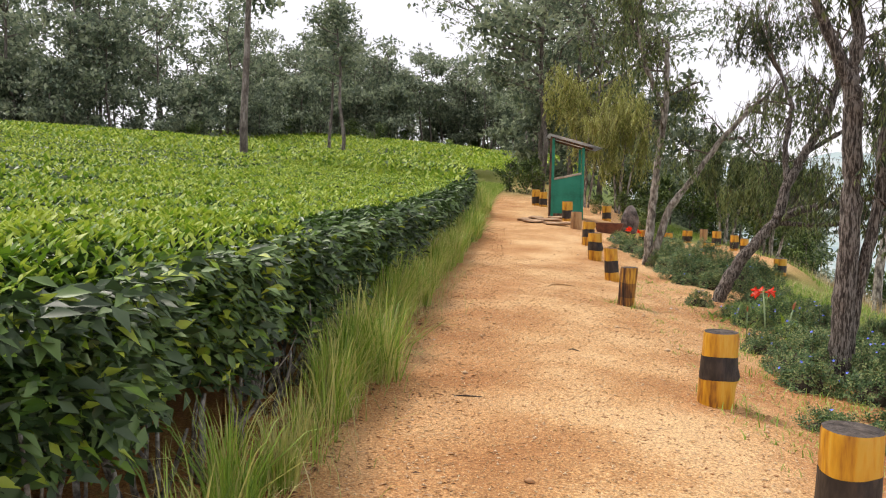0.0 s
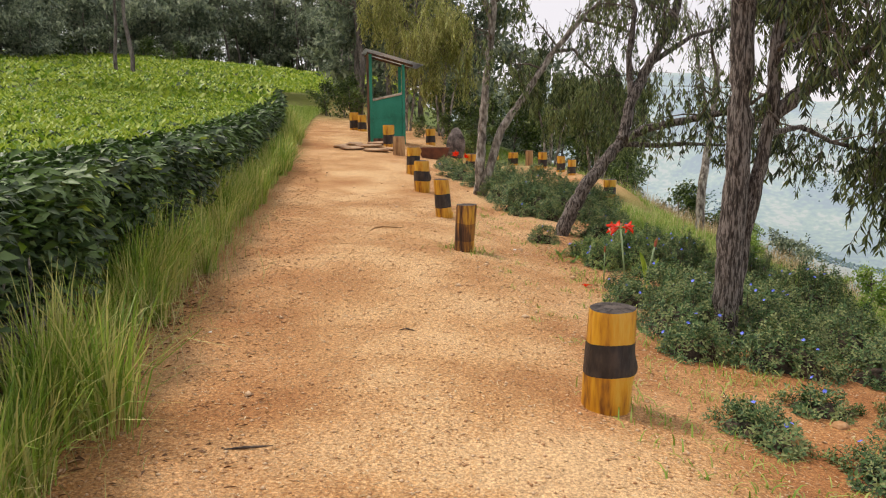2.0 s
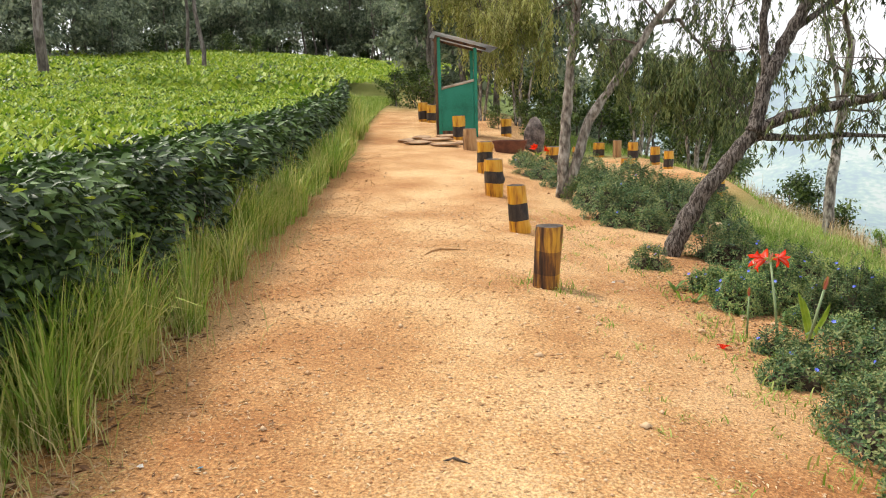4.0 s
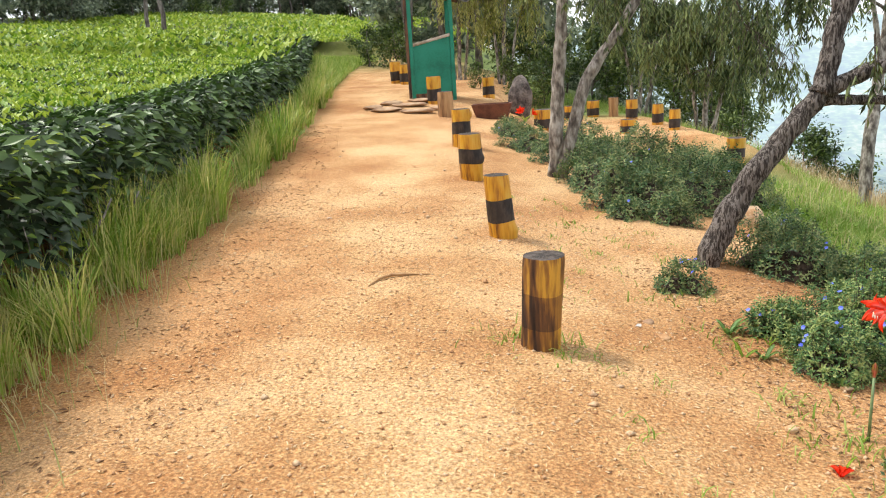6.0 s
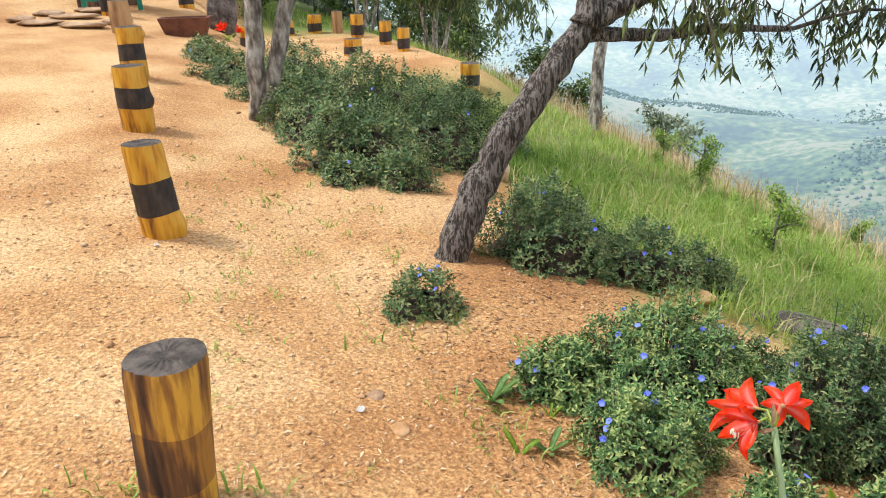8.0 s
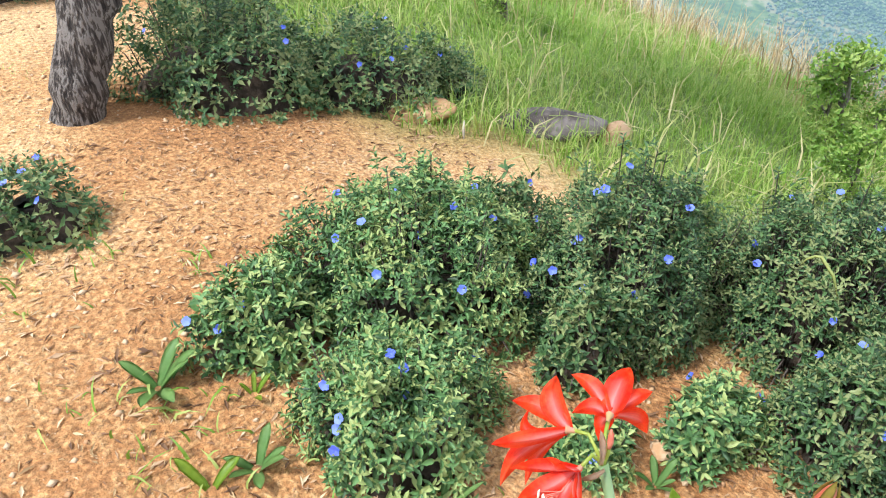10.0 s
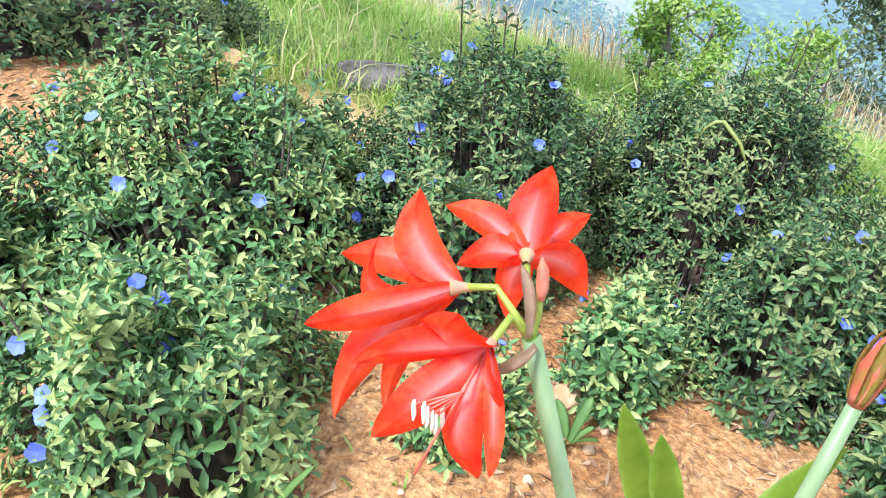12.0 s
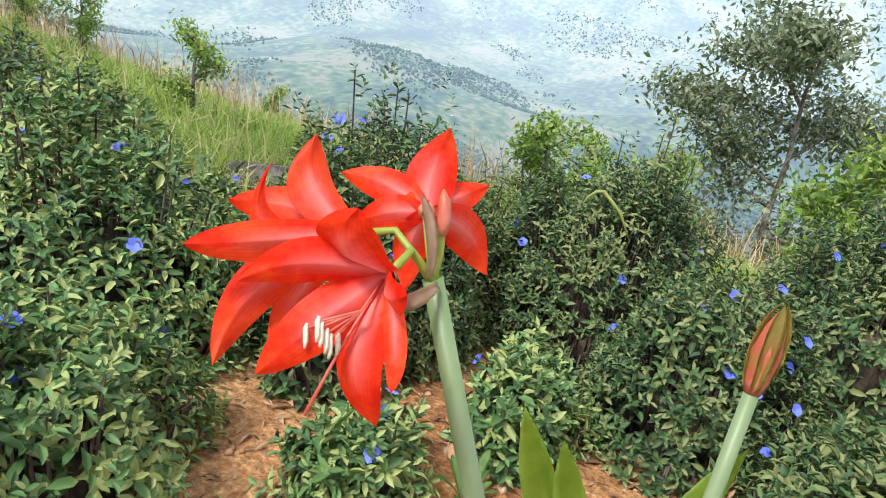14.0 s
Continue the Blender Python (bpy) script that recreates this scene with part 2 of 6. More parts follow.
M_SAPLING = mat("sapling_leaf", [(0.10, 0.20, 0.02), (0.20, 0.34, 0.04), (0.34, 0.44, 0.09)], 1.0, 0.5, 0, 5, island=0.5, thin=0.3)
# Brown of the inner twigs, darkened with the shade between the leaves.
M_BUSHCORE = mat("bush_inner_shade", [(0.014, 0.011, 0.007), (0.04, 0.03, 0.018), (0.11, 0.075, 0.05)], 14, 0.95, 0.8, 60)
M_BUSH = mat("bush_leaf", [(0.024, 0.045, 0.02), (0.085, 0.18, 0.052), (0.175, 0.32, 0.098), (0.36, 0.43, 0.14)], 2.6, 0.55, 0, 9, island=0.55, thin=0.15)
M_BUSHOLD = mat("olive_bush_leaf", [(0.02, 0.036, 0.017), (0.056, 0.122, 0.037), (0.12, 0.215, 0.064), (0.24, 0.28, 0.10)], 2.6, 0.6, 0, 9, island=0.55, thin=0.15)
M_BLUE = mat("blue_petal", [(0.06, 0.10, 0.66), (0.17, 0.23, 0.85)], 30, 0.6, 0, 90, piece=0.4)
M_RED = mat("red_petal", [(0.72, 0.015, 0.003), (0.86, 0.038, 0.005), (0.90, 0.085, 0.018)], 18, 0.5, 0.15, 140, thin=0.3, stretch=(1, 1, 1))
M_RED.node_tree.nodes["Principled BSDF"].inputs["Specular IOR Level"].default_value = 0.2
def petal_veins(m):
    """Pinkish white midrib fading out along the petal, and fine veins beside it."""
    n, l = m.node_tree.nodes, m.node_tree.links
    ramp = [k for k in n if k.type == "VALTORGB"][0]
    at = n.new("ShaderNodeAttribute")
    at.attribute_name = "midrib"
    va = n.new("ShaderNodeAttribute")
    va.attribute_name = "across"
    wave = n.new("ShaderNodeMath")
    wave.operation = "SINE"
    fr = n.new("ShaderNodeMath")
    fr.operation = "MULTIPLY"
    fr.inputs[1].default_value = 34.0
    l.new(va.outputs["Fac"], fr.inputs[0])
    l.new(fr.outputs[0], wave.inputs[0])
    vein = n.new("ShaderNodeMapRange")
    vein.inputs["From Min"].default_value, vein.inputs["From Max"].default_value = 0.5, 1.0
    vein.inputs["To Max"].default_value = 0.22
    l.new(wave.outputs[0], vein.inputs["Value"])
    dark = n.new("ShaderNodeMix")
    dark.data_type = "RGBA"
    dark.inputs[7].default_value = (0.5, 0.006, 0.004, 1)
    l.new(vein.outputs[0], dark.inputs[0])
    l.new(ramp.outputs[0], dark.inputs[6])
    mx = n.new("ShaderNodeMix")
    mx.data_type = "RGBA"
    mx.inputs[7].default_value = (0.88, 0.38, 0.36, 1)
    l.new(at.outputs["Fac"], mx.inputs[0])
    l.new(dark.outputs[2], mx.inputs[6])
    for k in n:
        if k.type == "BSDF_PRINCIPLED":
            l.new(mx.outputs[2], k.inputs["Base Color"])
        if k.type == "BSDF_TRANSLUCENT":
            l.new(mx.outputs[2], k.inputs["Color"])


petal_veins(M_RED)
M_TUBE = mat("flower_tube", [(0.35, 0.30, 0.10), (0.55, 0.22, 0.16)], 30, 0.5, 0, 90)
M_FILAMENT = mat("filament", [(0.62, 0.08, 0.05), (0.75, 0.2, 0.14)], 30, 0.5, 0, 90)
M_CREAM = mat("anther", [(0.72, 0.64, 0.46), (0.85, 0.8, 0.66)], 30, 0.7, 0.2, 200)
M_STEM = mat("lily_stem", [(0.14, 0.22, 0.085), (0.20, 0.285, 0.125), (0.26, 0.335, 0.175)], 9, 0.45, 0.05, 60, stretch=(1, 1, 0.15))
M_BUDGREEN = mat("bud_green", [(0.22, 0.30, 0.03), (0.36, 0.42, 0.06)], 15, 0.45, 0, 60, thin=0.1)
M_BUDSCALE = mat("bud_scale", [(0.26, 0.24, 0.035), (0.40, 0.30, 0.06), (0.46, 0.22, 0.09)], 15, 0.45, 0, 60, thin=0.1)
M_BUDRED = mat("bud_red", [(0.30, 0.18, 0.04), (0.50, 0.11, 0.06), (0.58, 0.2, 0.13)], 24, 0.45, 0.1, 80)
M_SPATHE = mat("dry_spathe", [(0.42, 0.28, 0.17), (0.66, 0.52, 0.38)], 20, 0.7, 0.1, 80, thin=0.3)
M_STRAP = mat("strap_leaf", [(0.24, 0.38, 0.03), (0.40, 0.52, 0.06)], 10, 0.4, 0.05, 60, thin=0.25)
M_SEEDLING = mat("seedling_leaf", [(0.17, 0.33, 0.08), (0.30, 0.46, 0.15)], 8, 0.5, 0.05, 40, thin=0.2)
M_WHITE = mat("white_paint", [(0.6, 0.6, 0.58), (0.8, 0.8, 0.78)], 3, 0.7, 0, 30)
M_BLUEPLASTIC = mat("blue_plastic", [(0.03, 0.25, 0.45), (0.05, 0.35, 0.55)], 3, 0.4, 0, 30)


# ---- the lie of the land ----
def curve(x, nodes):
    xs, ys = np.array(nodes, float).T
    h, d = np.diff(xs), np.diff(ys) / np.diff(xs)
    m = np.r_[d[0], [0 if a * b <= 0 else 2 * a * b / (a + b) for a, b in zip(d[:-1], d[1:])], d[-1]]
    x = np.asarray(x, float)
    i = np.clip(np.searchsorted(xs, x) - 1, 0, len(h) - 1)
    u = (np.clip(x, xs[0], xs[-1]) - xs[i]) / h[i]
    return ((1 + 2 * u) * (1 - u) ** 2 * ys[i] + u * (1 - u) ** 2 * h[i] * m[i]
            + u * u * (3 - 2 * u) * ys[i + 1] + u * u * (u - 1) * h[i] * m[i + 1])


RISE = [(-60, -1.2), (0, -0.2), (6, -0.13), (11.5, 0.0), (15, 0.13), (18, 0.33), (24, 0.78), (33, 1.4), (42, 1.75), (50, 1.85), (70, 3.7), (95, 5.8), (130, 6.3), (220, 3)]
FALL = [(-300, 0), (-60, 3.0), (-36, 2.7), (-25, 2.05), (-3.3, 0.06), (-2.2, 0.0), (-0.76, -0.05), (0, -0.11), (1.15, -0.295), (1.7, -0.335), (3.4, -0.70), (5, -1.12),
        (7.5, -2.0), (10, -3.3), (14, -6.0), (20, -11), (40, -28), (90, -75), (250, -190), (600, -330), (1200, -380), (6000, -380)]


def side(x, y):
    """Metres to the right of the line of posts."""
    return (x - 3.84 + 0.235 * (y - 5.77)) * 0.973


def ground_z(x, y):
    s = side(x, y)
    fade = np.clip(1 - (s - 20) / 300, 0, 1)
    return curve(y, RISE) * fade + curve(s, FALL)


def rampup(a, b, v):
    u = np.clip((np.asarray(v, float) - a) / (b - a), 0, 1)
    return u * u * (3 - 2 * u)


slope_z = ground_z


def ground_z(x, y):
    """The slope with the sandy terrace cut into it beyond the bushes."""
    s = side(x, y)
    w = rampup(19, 21.5, y) * (1 - rampup(27, 30, y)) * rampup(1.5, 3, s) * (1 - rampup(5.3, 7, s))
    return slope_z(x, y) * (1 - w) - 0.2 * w


def land_z(x, y):
    """The ground with its small unevenness near by, and the hills of the valley far off."""
    z = ground_z(x, y)
    z = z + 0.006 * np.sin(2.3 * x + 1.1 * np.sin(1.7 * y)) * np.sin(1.9 * y) + 0.003 * np.sin(7.1 * x + 2 * y) * np.sin(6.3 * y - x)
    far = rampup(300, 900, x + 0.3 * y)
    hills = 65 * np.sin(x / 260 + 0.8 * np.sin(y / 330)) * np.sin(y / 300 + 1.3) + 16 * np.sin(x / 105 + y / 150) * np.sin(y / 110 - x / 170)
    r = np.hypot(x, y)
    return z + far * hills + far * rampup(2600, 4300, r) * (520 + 70 * np.sin(x / 400) + 40 * np.sin(y / 170))


def grid_mesh(name, xs, ys, height):
    X, Y = np.meshgrid(xs, ys)
    co = np.stack([X.ravel(), Y.ravel(), height(X.ravel(), Y.ravel())], 1)
    w, hgt = len(xs), len(ys)
    i = (np.arange(hgt - 1)[:, None] * w + np.arange(w - 1)).ravel()
    me = bpy.data.meshes.new(name)
    me.from_pydata(co.tolist(), [], np.stack([i, i + 1, i + w + 1, i + w], 1).tolist())
    me.polygons.foreach_set("use_smooth", np.ones(len(me.polygons), bool))
    return me


def graded(lo, hi, near_lo, near_hi, step, grow=1.08):
    mid = list(np.arange(near_lo, near_hi, step))
    up, d = [mid[-1]], step
    while up[-1] < hi:
        d *= grow
        up.append(up[-1] + d)
    down, d = [mid[0]], step
    while down[-1] > lo:
        d *= grow
        down.append(down[-1] - d)
    return np.array(down[:0:-1] + mid + up[1:])


def ripple(x, y):
    """A number from -1 to 1 that wanders over the plan."""
    return (np.sin(1.7 * x + 0.9 * np.sin(1.3 * y)) + np.sin(2.1 * y + 1.2 * np.sin(0.8 * x)) + np.sin(3.9 * x - 3.1 * y)) / 3


gm = grid_mesh("ground", graded(-300, 4500, -4, 8, 0.09), graded(-60, 4500, 0, 16, 0.09), land_z)
ground = tagged(new("ground", gm), "dry ochre earth path falling away to a green valley", "ground", kind="structure")
gm.materials.append(M_SOIL)
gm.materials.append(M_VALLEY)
co = np.empty(len(gm.vertices) * 3)
gm.vertices.foreach_get("co", co)
co = co.reshape(-1, 3)
cover = rampup(2.7, 3.6, side(co[:, 0], co[:, 1]) + 0.35 * ripple(co[:, 0], co[:, 1]))
cover = np.maximum(cover, rampup(30, 36, co[:, 1]) * (0.55 + 0.3 * ripple(co[:, 0], co[:, 1])))
terr_w = rampup(19, 21.5, co[:, 1]) * (1 - rampup(26, 28, co[:, 1])) * (1 - rampup(5.3, 7, side(co[:, 0], co[:, 1])))
cover = np.maximum(cover * (1 - terr_w), rampup(-2.3, -3.0, -0.0 + side(co[:, 0], co[:, 1])) * 0.12)
cover = np.maximum(cover, rampup(24, 27, co[:, 1]) * rampup(2.55, 2.95, -side(co[:, 0], co[:, 1]) + 0.02 * (co[:, 1] - 23)) * 0.85)
gm.attributes.new("turf", "FLOAT", "POINT").data.foreach_set("value", cover)
wander = ripple(0.9 * co[:, 0], 0.6 * co[:, 1]) + 0.6 * ripple(3 * co[:, 0] + 1, 2.2 * co[:, 1])
# Redder earth; on the right, tree and bush shade is painted in too.
gm.attributes.new("red_shaded_earth", "FLOAT", "POINT").data.foreach_set("value", np.clip(rampup(1.1, 2.6, -side(co[:, 0], co[:, 1]) + 0.5 * wander) * 0.55 + rampup(2.6, 3.0, -side(co[:, 0], co[:, 1])) * 0.5 + rampup(-0.5, 0.9, side(co[:, 0], co[:, 1]) + 0.5 * wander) * (1 - 0.8 * rampup(7.0, 9.5, co[:, 1])) * 0.8 + 0.7 * np.exp(-((co[:, 0] - 4.85) ** 2 + (co[:, 1] - 10.2) ** 2) / 0.5) + 0.12 * rampup(0.2, 1.0, wander), 0, 1))
cen = np.empty(len(gm.polygons) * 3)
gm.polygons.foreach_get("center", cen)
cen = cen.reshape(-1, 3)
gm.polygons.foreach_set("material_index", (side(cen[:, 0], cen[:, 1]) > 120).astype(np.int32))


# ---- builders ----
def tube(bm, points, radii, sides=8, cap=True):
    pts = [Vector(p) for p in points]
    rings = []
    for k, p in enumerate(pts):
        d = (pts[min(k + 1, len(pts) - 1)] - pts[max(k - 1, 0)]).normalized()
        a = d.orthogonal().normalized() if k == 0 else (a - d * a.dot(d)).normalized()
        b = d.cross(a)
        rings.append([bm.verts.new(p + radii[k] * (math.cos(q) * a + math.sin(q) * b)) for q in [2 * math.pi * i / sides for i in range(sides)]])
    for r0, r1 in zip(rings[:-1], rings[1:]):
        for i in range(sides):
            bm.faces.new((r0[i], r0[(i + 1) % sides], r1[(i + 1) % sides], r1[i])).smooth = True
    if cap:
        bm.faces.new(rings[0][::-1])
        bm.faces.new(rings[-1])


def box(bm, lo, hi, bevel=0.0):
    made = bmesh.ops.create_cube(bm, size=1)["verts"]
    for v in made:
        v.co = Vector([lo[i] + (v.co[i] + 0.5) * (hi[i] - lo[i]) for i in range(3)])
    if bevel:
        bmesh.ops.bevel(bm, geom=[e for e in bm.edges if e.verts[0] in made], offset=bevel, segments=2, affect="EDGES")


def part(name, bm, material, parent, label=""):
    me = bm
    if isinstance(bm, bmesh.types.BMesh):
        me = bpy.data.meshes.new(name)
        bm.to_mesh(me)
        bm.free()
    me.materials.append(material)
    ob = new(name, me)
    ob.parent = parent
    return tagged(ob, label)


def thing(name, x, y, label, category, group="", kind="", z=None):
    ob = tagged(new(name), label, category, group, kind)
    ob.location = (x, y, float(ground_z(x, y)) if z is None else z)
    return ob


MID = (np.array([(0, 0, 0), (.45, -.45, .09), (.5, 0, -.02), (.45, .45, .09), (1, 0, -.1)]), np.array([(0, 2, 1), (0, 3, 2), (1, 2, 4), (2, 3, 4)]))
OVAL = (np.array([(0, 0, 0), (.3, -.42, .10), (.68, -.42, .06), (1, 0, -.14), (.68, .42, .06), (.3, .42, .10)]), np.array([(0, 2, 1), (0, 3, 2), (0, 4, 3), (0, 5, 4)]))
KITE = (np.array([(0, 0, 0), (.45, -.5, .08), (1, 0, -.08), (.45, .5, .08)]), np.array([(0, 2, 1), (0, 3, 2)]))


def unit(v):
    return v / np.maximum(np.linalg.norm(v, axis=-1, keepdims=True), 1e-9)


def tri_mesh(name, co, tris):
    me = bpy.data.meshes.new(name)
    n = len(tris)
    me.vertices.add(len(co))
    me.vertices.foreach_set("co", np.ascontiguousarray(co, np.float32).ravel())
    me.loops.add(3 * n)
    me.loops.foreach_set("vertex_index", np.ascontiguousarray(tris, np.int32).ravel())
    me.polygons.add(n)
    me.polygons.foreach_set("loop_start", np.arange(0, 3 * n, 3, dtype=np.int32))
    me.update(calc_edges=True)
    me.validate()
    return me


def leaves(name, P, D, N, L, W, shape=KITE):
    """One mesh of leaves: each from P along D for L metres, W wide, its face towards N."""
    D = unit(D)
    S = unit(np.cross(D, N + 1e-4))
    N = np.cross(S, D)
    tv, tf = shape
    L, W = np.broadcast_to(L, len(P)), np.broadcast_to(W, len(P))
    co = (P[:, None] + D[:, None] * (tv[None, :, :1] * L[:, None, None]) + S[:, None] * (tv[None, :, 1:2] * W[:, None, None])
          + N[:, None] * (tv[None, :, 2:] * L[:, None, None]))
    tris = (np.arange(len(P))[:, None, None] * len(tv) + tf[None]).reshape(-1, 3)
    return tri_mesh(name, co.reshape(-1, 3), tris)


def blades(name, P, L, W, lean, rng, short=False, away=None):
    """Grass blades: upright at the foot, bowing over towards their tips."""
    n = len(P)
    a = rng.uniform(0, 2 * np.pi, n) if away is None else away
    d = np.stack([np.cos(a), np.sin(a), 0 * a], 1)
    b = a + rng.uniform(-0.9, 0.9, n) + np.pi / 2
    w = np.stack([np.cos(b), np.sin(b), 0 * b], 1) * (W / 2)[:, None]
    up = np.array([0, 0, 1.0])
    bend = np.broadcast_to(lean, n) * rng.uniform(0.3, 1.5, n)
    rows = []
    for u, k in (((0, 1.0), (0.5, 0.85)) if short else ((0, 1.0), (0.4, 0.9), (0.75, 0.6))):
        c = P + up * (L * u * (1 - 0.35 * bend * u))[:, None] + d * (L * bend * u * u)[:, None]
        rows += [c - w * k, c + w * k]
    rows.append(P + up * (L * (1 - 0.5 * bend))[:, None] + d * (L * bend)[:, None])
    co = np.stack(rows, 1).reshape(-1, 3)
    tf = np.array([(0, 1, 3), (0, 3, 2), (2, 3, 4)]) if short else np.array([(0, 1, 3), (0, 3, 2), (2, 3, 5), (2, 5, 4), (4, 5, 6)])
    return tri_mesh(name, co, (np.arange(n)[:, None, None] * len(rows) + tf[None]).reshape(-1, 3))


def from_side(s, y):
    return s / 0.973 + 3.84 - 0.235 * (y - 5.77)


# ---- the tea field ----
def bend(y):
    """How far the tea's edge draws back from the path, towards the far turn."""
    return curve(y, [(-60, 0), (22, 0), (28, 0.45), (40, 1.9), (52, 3.4), (130, 3.4)])


def tea_top(s, y):
    """Height of the plucked tea table over the ground."""
    x = from_side(s, y)
    edge = rampup(3.12, 3.5, -s)
    return (1.02 + 0.22 * edge) + 0.045 * ripple(1.6 * x, 1.6 * y) + 0.02 * np.sin(9 * x + 3 * y)


tea = tagged(new("tea_hedge"), "dense clipped tea bushes with bright young shoots", "tea bushes", kind="stuff")


# Dark sheet just under the leaves, standing in for the shade between them.
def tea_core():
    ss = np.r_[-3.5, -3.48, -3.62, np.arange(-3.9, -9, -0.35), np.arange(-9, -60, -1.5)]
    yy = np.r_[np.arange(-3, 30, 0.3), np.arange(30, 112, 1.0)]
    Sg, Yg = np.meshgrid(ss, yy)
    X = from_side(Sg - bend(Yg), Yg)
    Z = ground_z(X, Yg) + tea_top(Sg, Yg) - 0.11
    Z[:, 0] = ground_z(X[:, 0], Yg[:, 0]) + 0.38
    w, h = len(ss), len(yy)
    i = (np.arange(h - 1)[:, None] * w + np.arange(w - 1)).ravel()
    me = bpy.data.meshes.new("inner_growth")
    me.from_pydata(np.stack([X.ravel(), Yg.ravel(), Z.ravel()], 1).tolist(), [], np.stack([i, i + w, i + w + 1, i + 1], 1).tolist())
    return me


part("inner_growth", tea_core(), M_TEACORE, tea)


def tea_leaves(n, s_lo, s_hi, y_lo, y_hi, size, shape, young, seed):
    rng = np.random.default_rng(seed)
    s, y = rng.uniform(s_lo, s_hi, n), rng.uniform(y_lo, y_hi, n)
    x = from_side(s - bend(y), y)
    deep = rng.uniform(0, 1, n) ** 2 * 0.14 * (0 if young else 1)
    z = ground_z(x, y) + tea_top(s, y) - deep + (0.02 if young else -0.03)
    a = rng.uniform(0, 2 * np.pi, n)
    rise = rng.uniform(0.5, 1.6, n) if young else rng.uniform(-0.25, 0.75, n)
    D = np.stack([np.cos(a), np.sin(a), rise], 1)
    N = np.stack([-0.5 * np.cos(a), -0.5 * np.sin(a), np.ones(n)], 1) + rng.normal(0, 0.3, (n, 3))
    L = size * rng.uniform(0.65, 1.25, n) * (0.75 if young else 1)
    return leaves("leaves", np.stack([x, y, z], 1), D, N, L, L * rng.uniform(0.38, 0.52, n), shape)


part("mature_leaves", tea_leaves(26000, -7.0, -3.15, -1, 9, 0.105, MID, False, 1), M_TEA, tea)
part("young_shoots", tea_leaves(14000, -7.0, -3.5, -1, 9, 0.10, MID, True, 2), M_TEAYOUNG, tea)
part("mature_leaves", tea_leaves(30000, -9.0, -3.15, 9, 24, 0.12, KITE, False, 3), M_TEA, tea)
part("young_shoots", tea_leaves(20000, -9.0, -3.5, 9, 24, 0.115, KITE, True, 4), M_TEAYOUNG, tea)
part("mature_leaves", tea_leaves(30000, -24, -7.0, -1, 28, 0.17, KITE, False, 5), M_TEA, tea)
part("young_shoots", tea_leaves(30000, -24, -7.0, -1, 28, 0.15, KITE, True, 6), M_TEAYOUNG, tea)
part("mature_leaves", tea_leaves(16000, -50, -3.3, 24, 60, 0.34, KITE, False, 7), M_TEA, tea)
part("young_shoots", tea_leaves(30000, -50, -3.3, 20, 62, 0.30, KITE, True, 8), M_TEAYOUNG, tea)
part("young_shoots", tea_leaves(30000, -60, 9, 60, 110, 0.6, KITE, True, 9), M_TEAYOUNG, tea)
part("young_shoots", tea_leaves(6000, -4, 8, 54, 68, 0.5, KITE, True, 10), M_TEAYOUNG, tea)


def tea_flank(n, y_lo, y_hi, size, shape, seed):
    """Dark leaves down the side of the hedge, thinning towards its foot."""
    rng = np.random.default_rng(seed)
    y = rng.uniform(y_lo, y_hi, n)
    v = rng.uniform(0, 1, n) ** 0.65
    s = -3.22 - 0.12 * (1 - v) + rng.normal(0, 0.07, n) + 0.08 * np.sin(4.3 * y)
    x = from_side(s - bend(y), y)
    low = 0.24 + 0.16 * (1 - rampup(4.5, 8, y)) + 0.07 * np.sin(5.1 * y)
    z = ground_z(x, y) + low + v * (1.2 - low)
    a = rng.normal(0, 1.0, n)
    D = np.stack([np.cos(a), np.sin(a), rng.uniform(-0.9, 0.5, n)], 1)
    N = np.stack([np.full(n, 0.7), rng.normal(0, 0.4, n), rng.uniform(0.2, 1.2, n)], 1)
    L = size * rng.uniform(0.6, 1.3, n)
    return leaves("leaves", np.stack([x, y, z], 1), D, N, L, L * rng.uniform(0.38, 0.52, n), shape)


part("edge_shoots", tea_leaves(3400, -3.9, -3.18, -1, 5, 0.10, MID, True, 14), M_TEAYOUNG, tea)
part("edge_leaves", tea_leaves(4500, -3.9, -3.15, -1, 6, 0.11, MID, False, 15), M_TEA, tea)
part("flank_shoots", tea_flank(1300, -1, 4.5, 0.10, MID, 16), M_TEAYOUNG, tea)
part("flank_leaves", tea_flank(19000, -1.5, 10, 0.105, MID, 11), M_TEADARK, tea)
part("flank_shoots", tea_flank(700, -1, 12, 0.10, MID, 13), M_TEAYOUNG, tea)
part("flank_leaves", tea_flank(12000, 10, 45, 0.15, KITE, 12), M_TEADARK, tea)


def tea_stems():
    rng = random.Random(5)
    bm = bmesh.new()
    for k in range(170):
        y = rng.uniform(-1, 16) if k < 125 else rng.uniform(-1, 6)
        s = (-3.27 if k < 125 else -3.17) - rng.uniform(0, 0.3)
        p = Vector((from_side(s, y), y, float(ground_z(from_side(s, y), y)) - 0.03))
        near_stub = k >= 125
        pts, d = [p], Vector((rng.uniform(-.2, .35), rng.uniform(-.4, .4), 1.6 if near_stub else 1))
        for j in range(5):
            d = (d + Vector((rng.uniform(-.35, .3), rng.uniform(-.3, .3), rng.uniform(-.05, .25)))).normalized()
            pts.append(pts[-1] + d * (0.1 if near_stub else 0.16))
        r = rng.uniform(0.007, 0.022) if k < 125 else rng.uniform(0.014, 0.036)
        tube(bm, pts, [r * (1 - 0.13 * j) for j in range(6)], 5)
    return bm


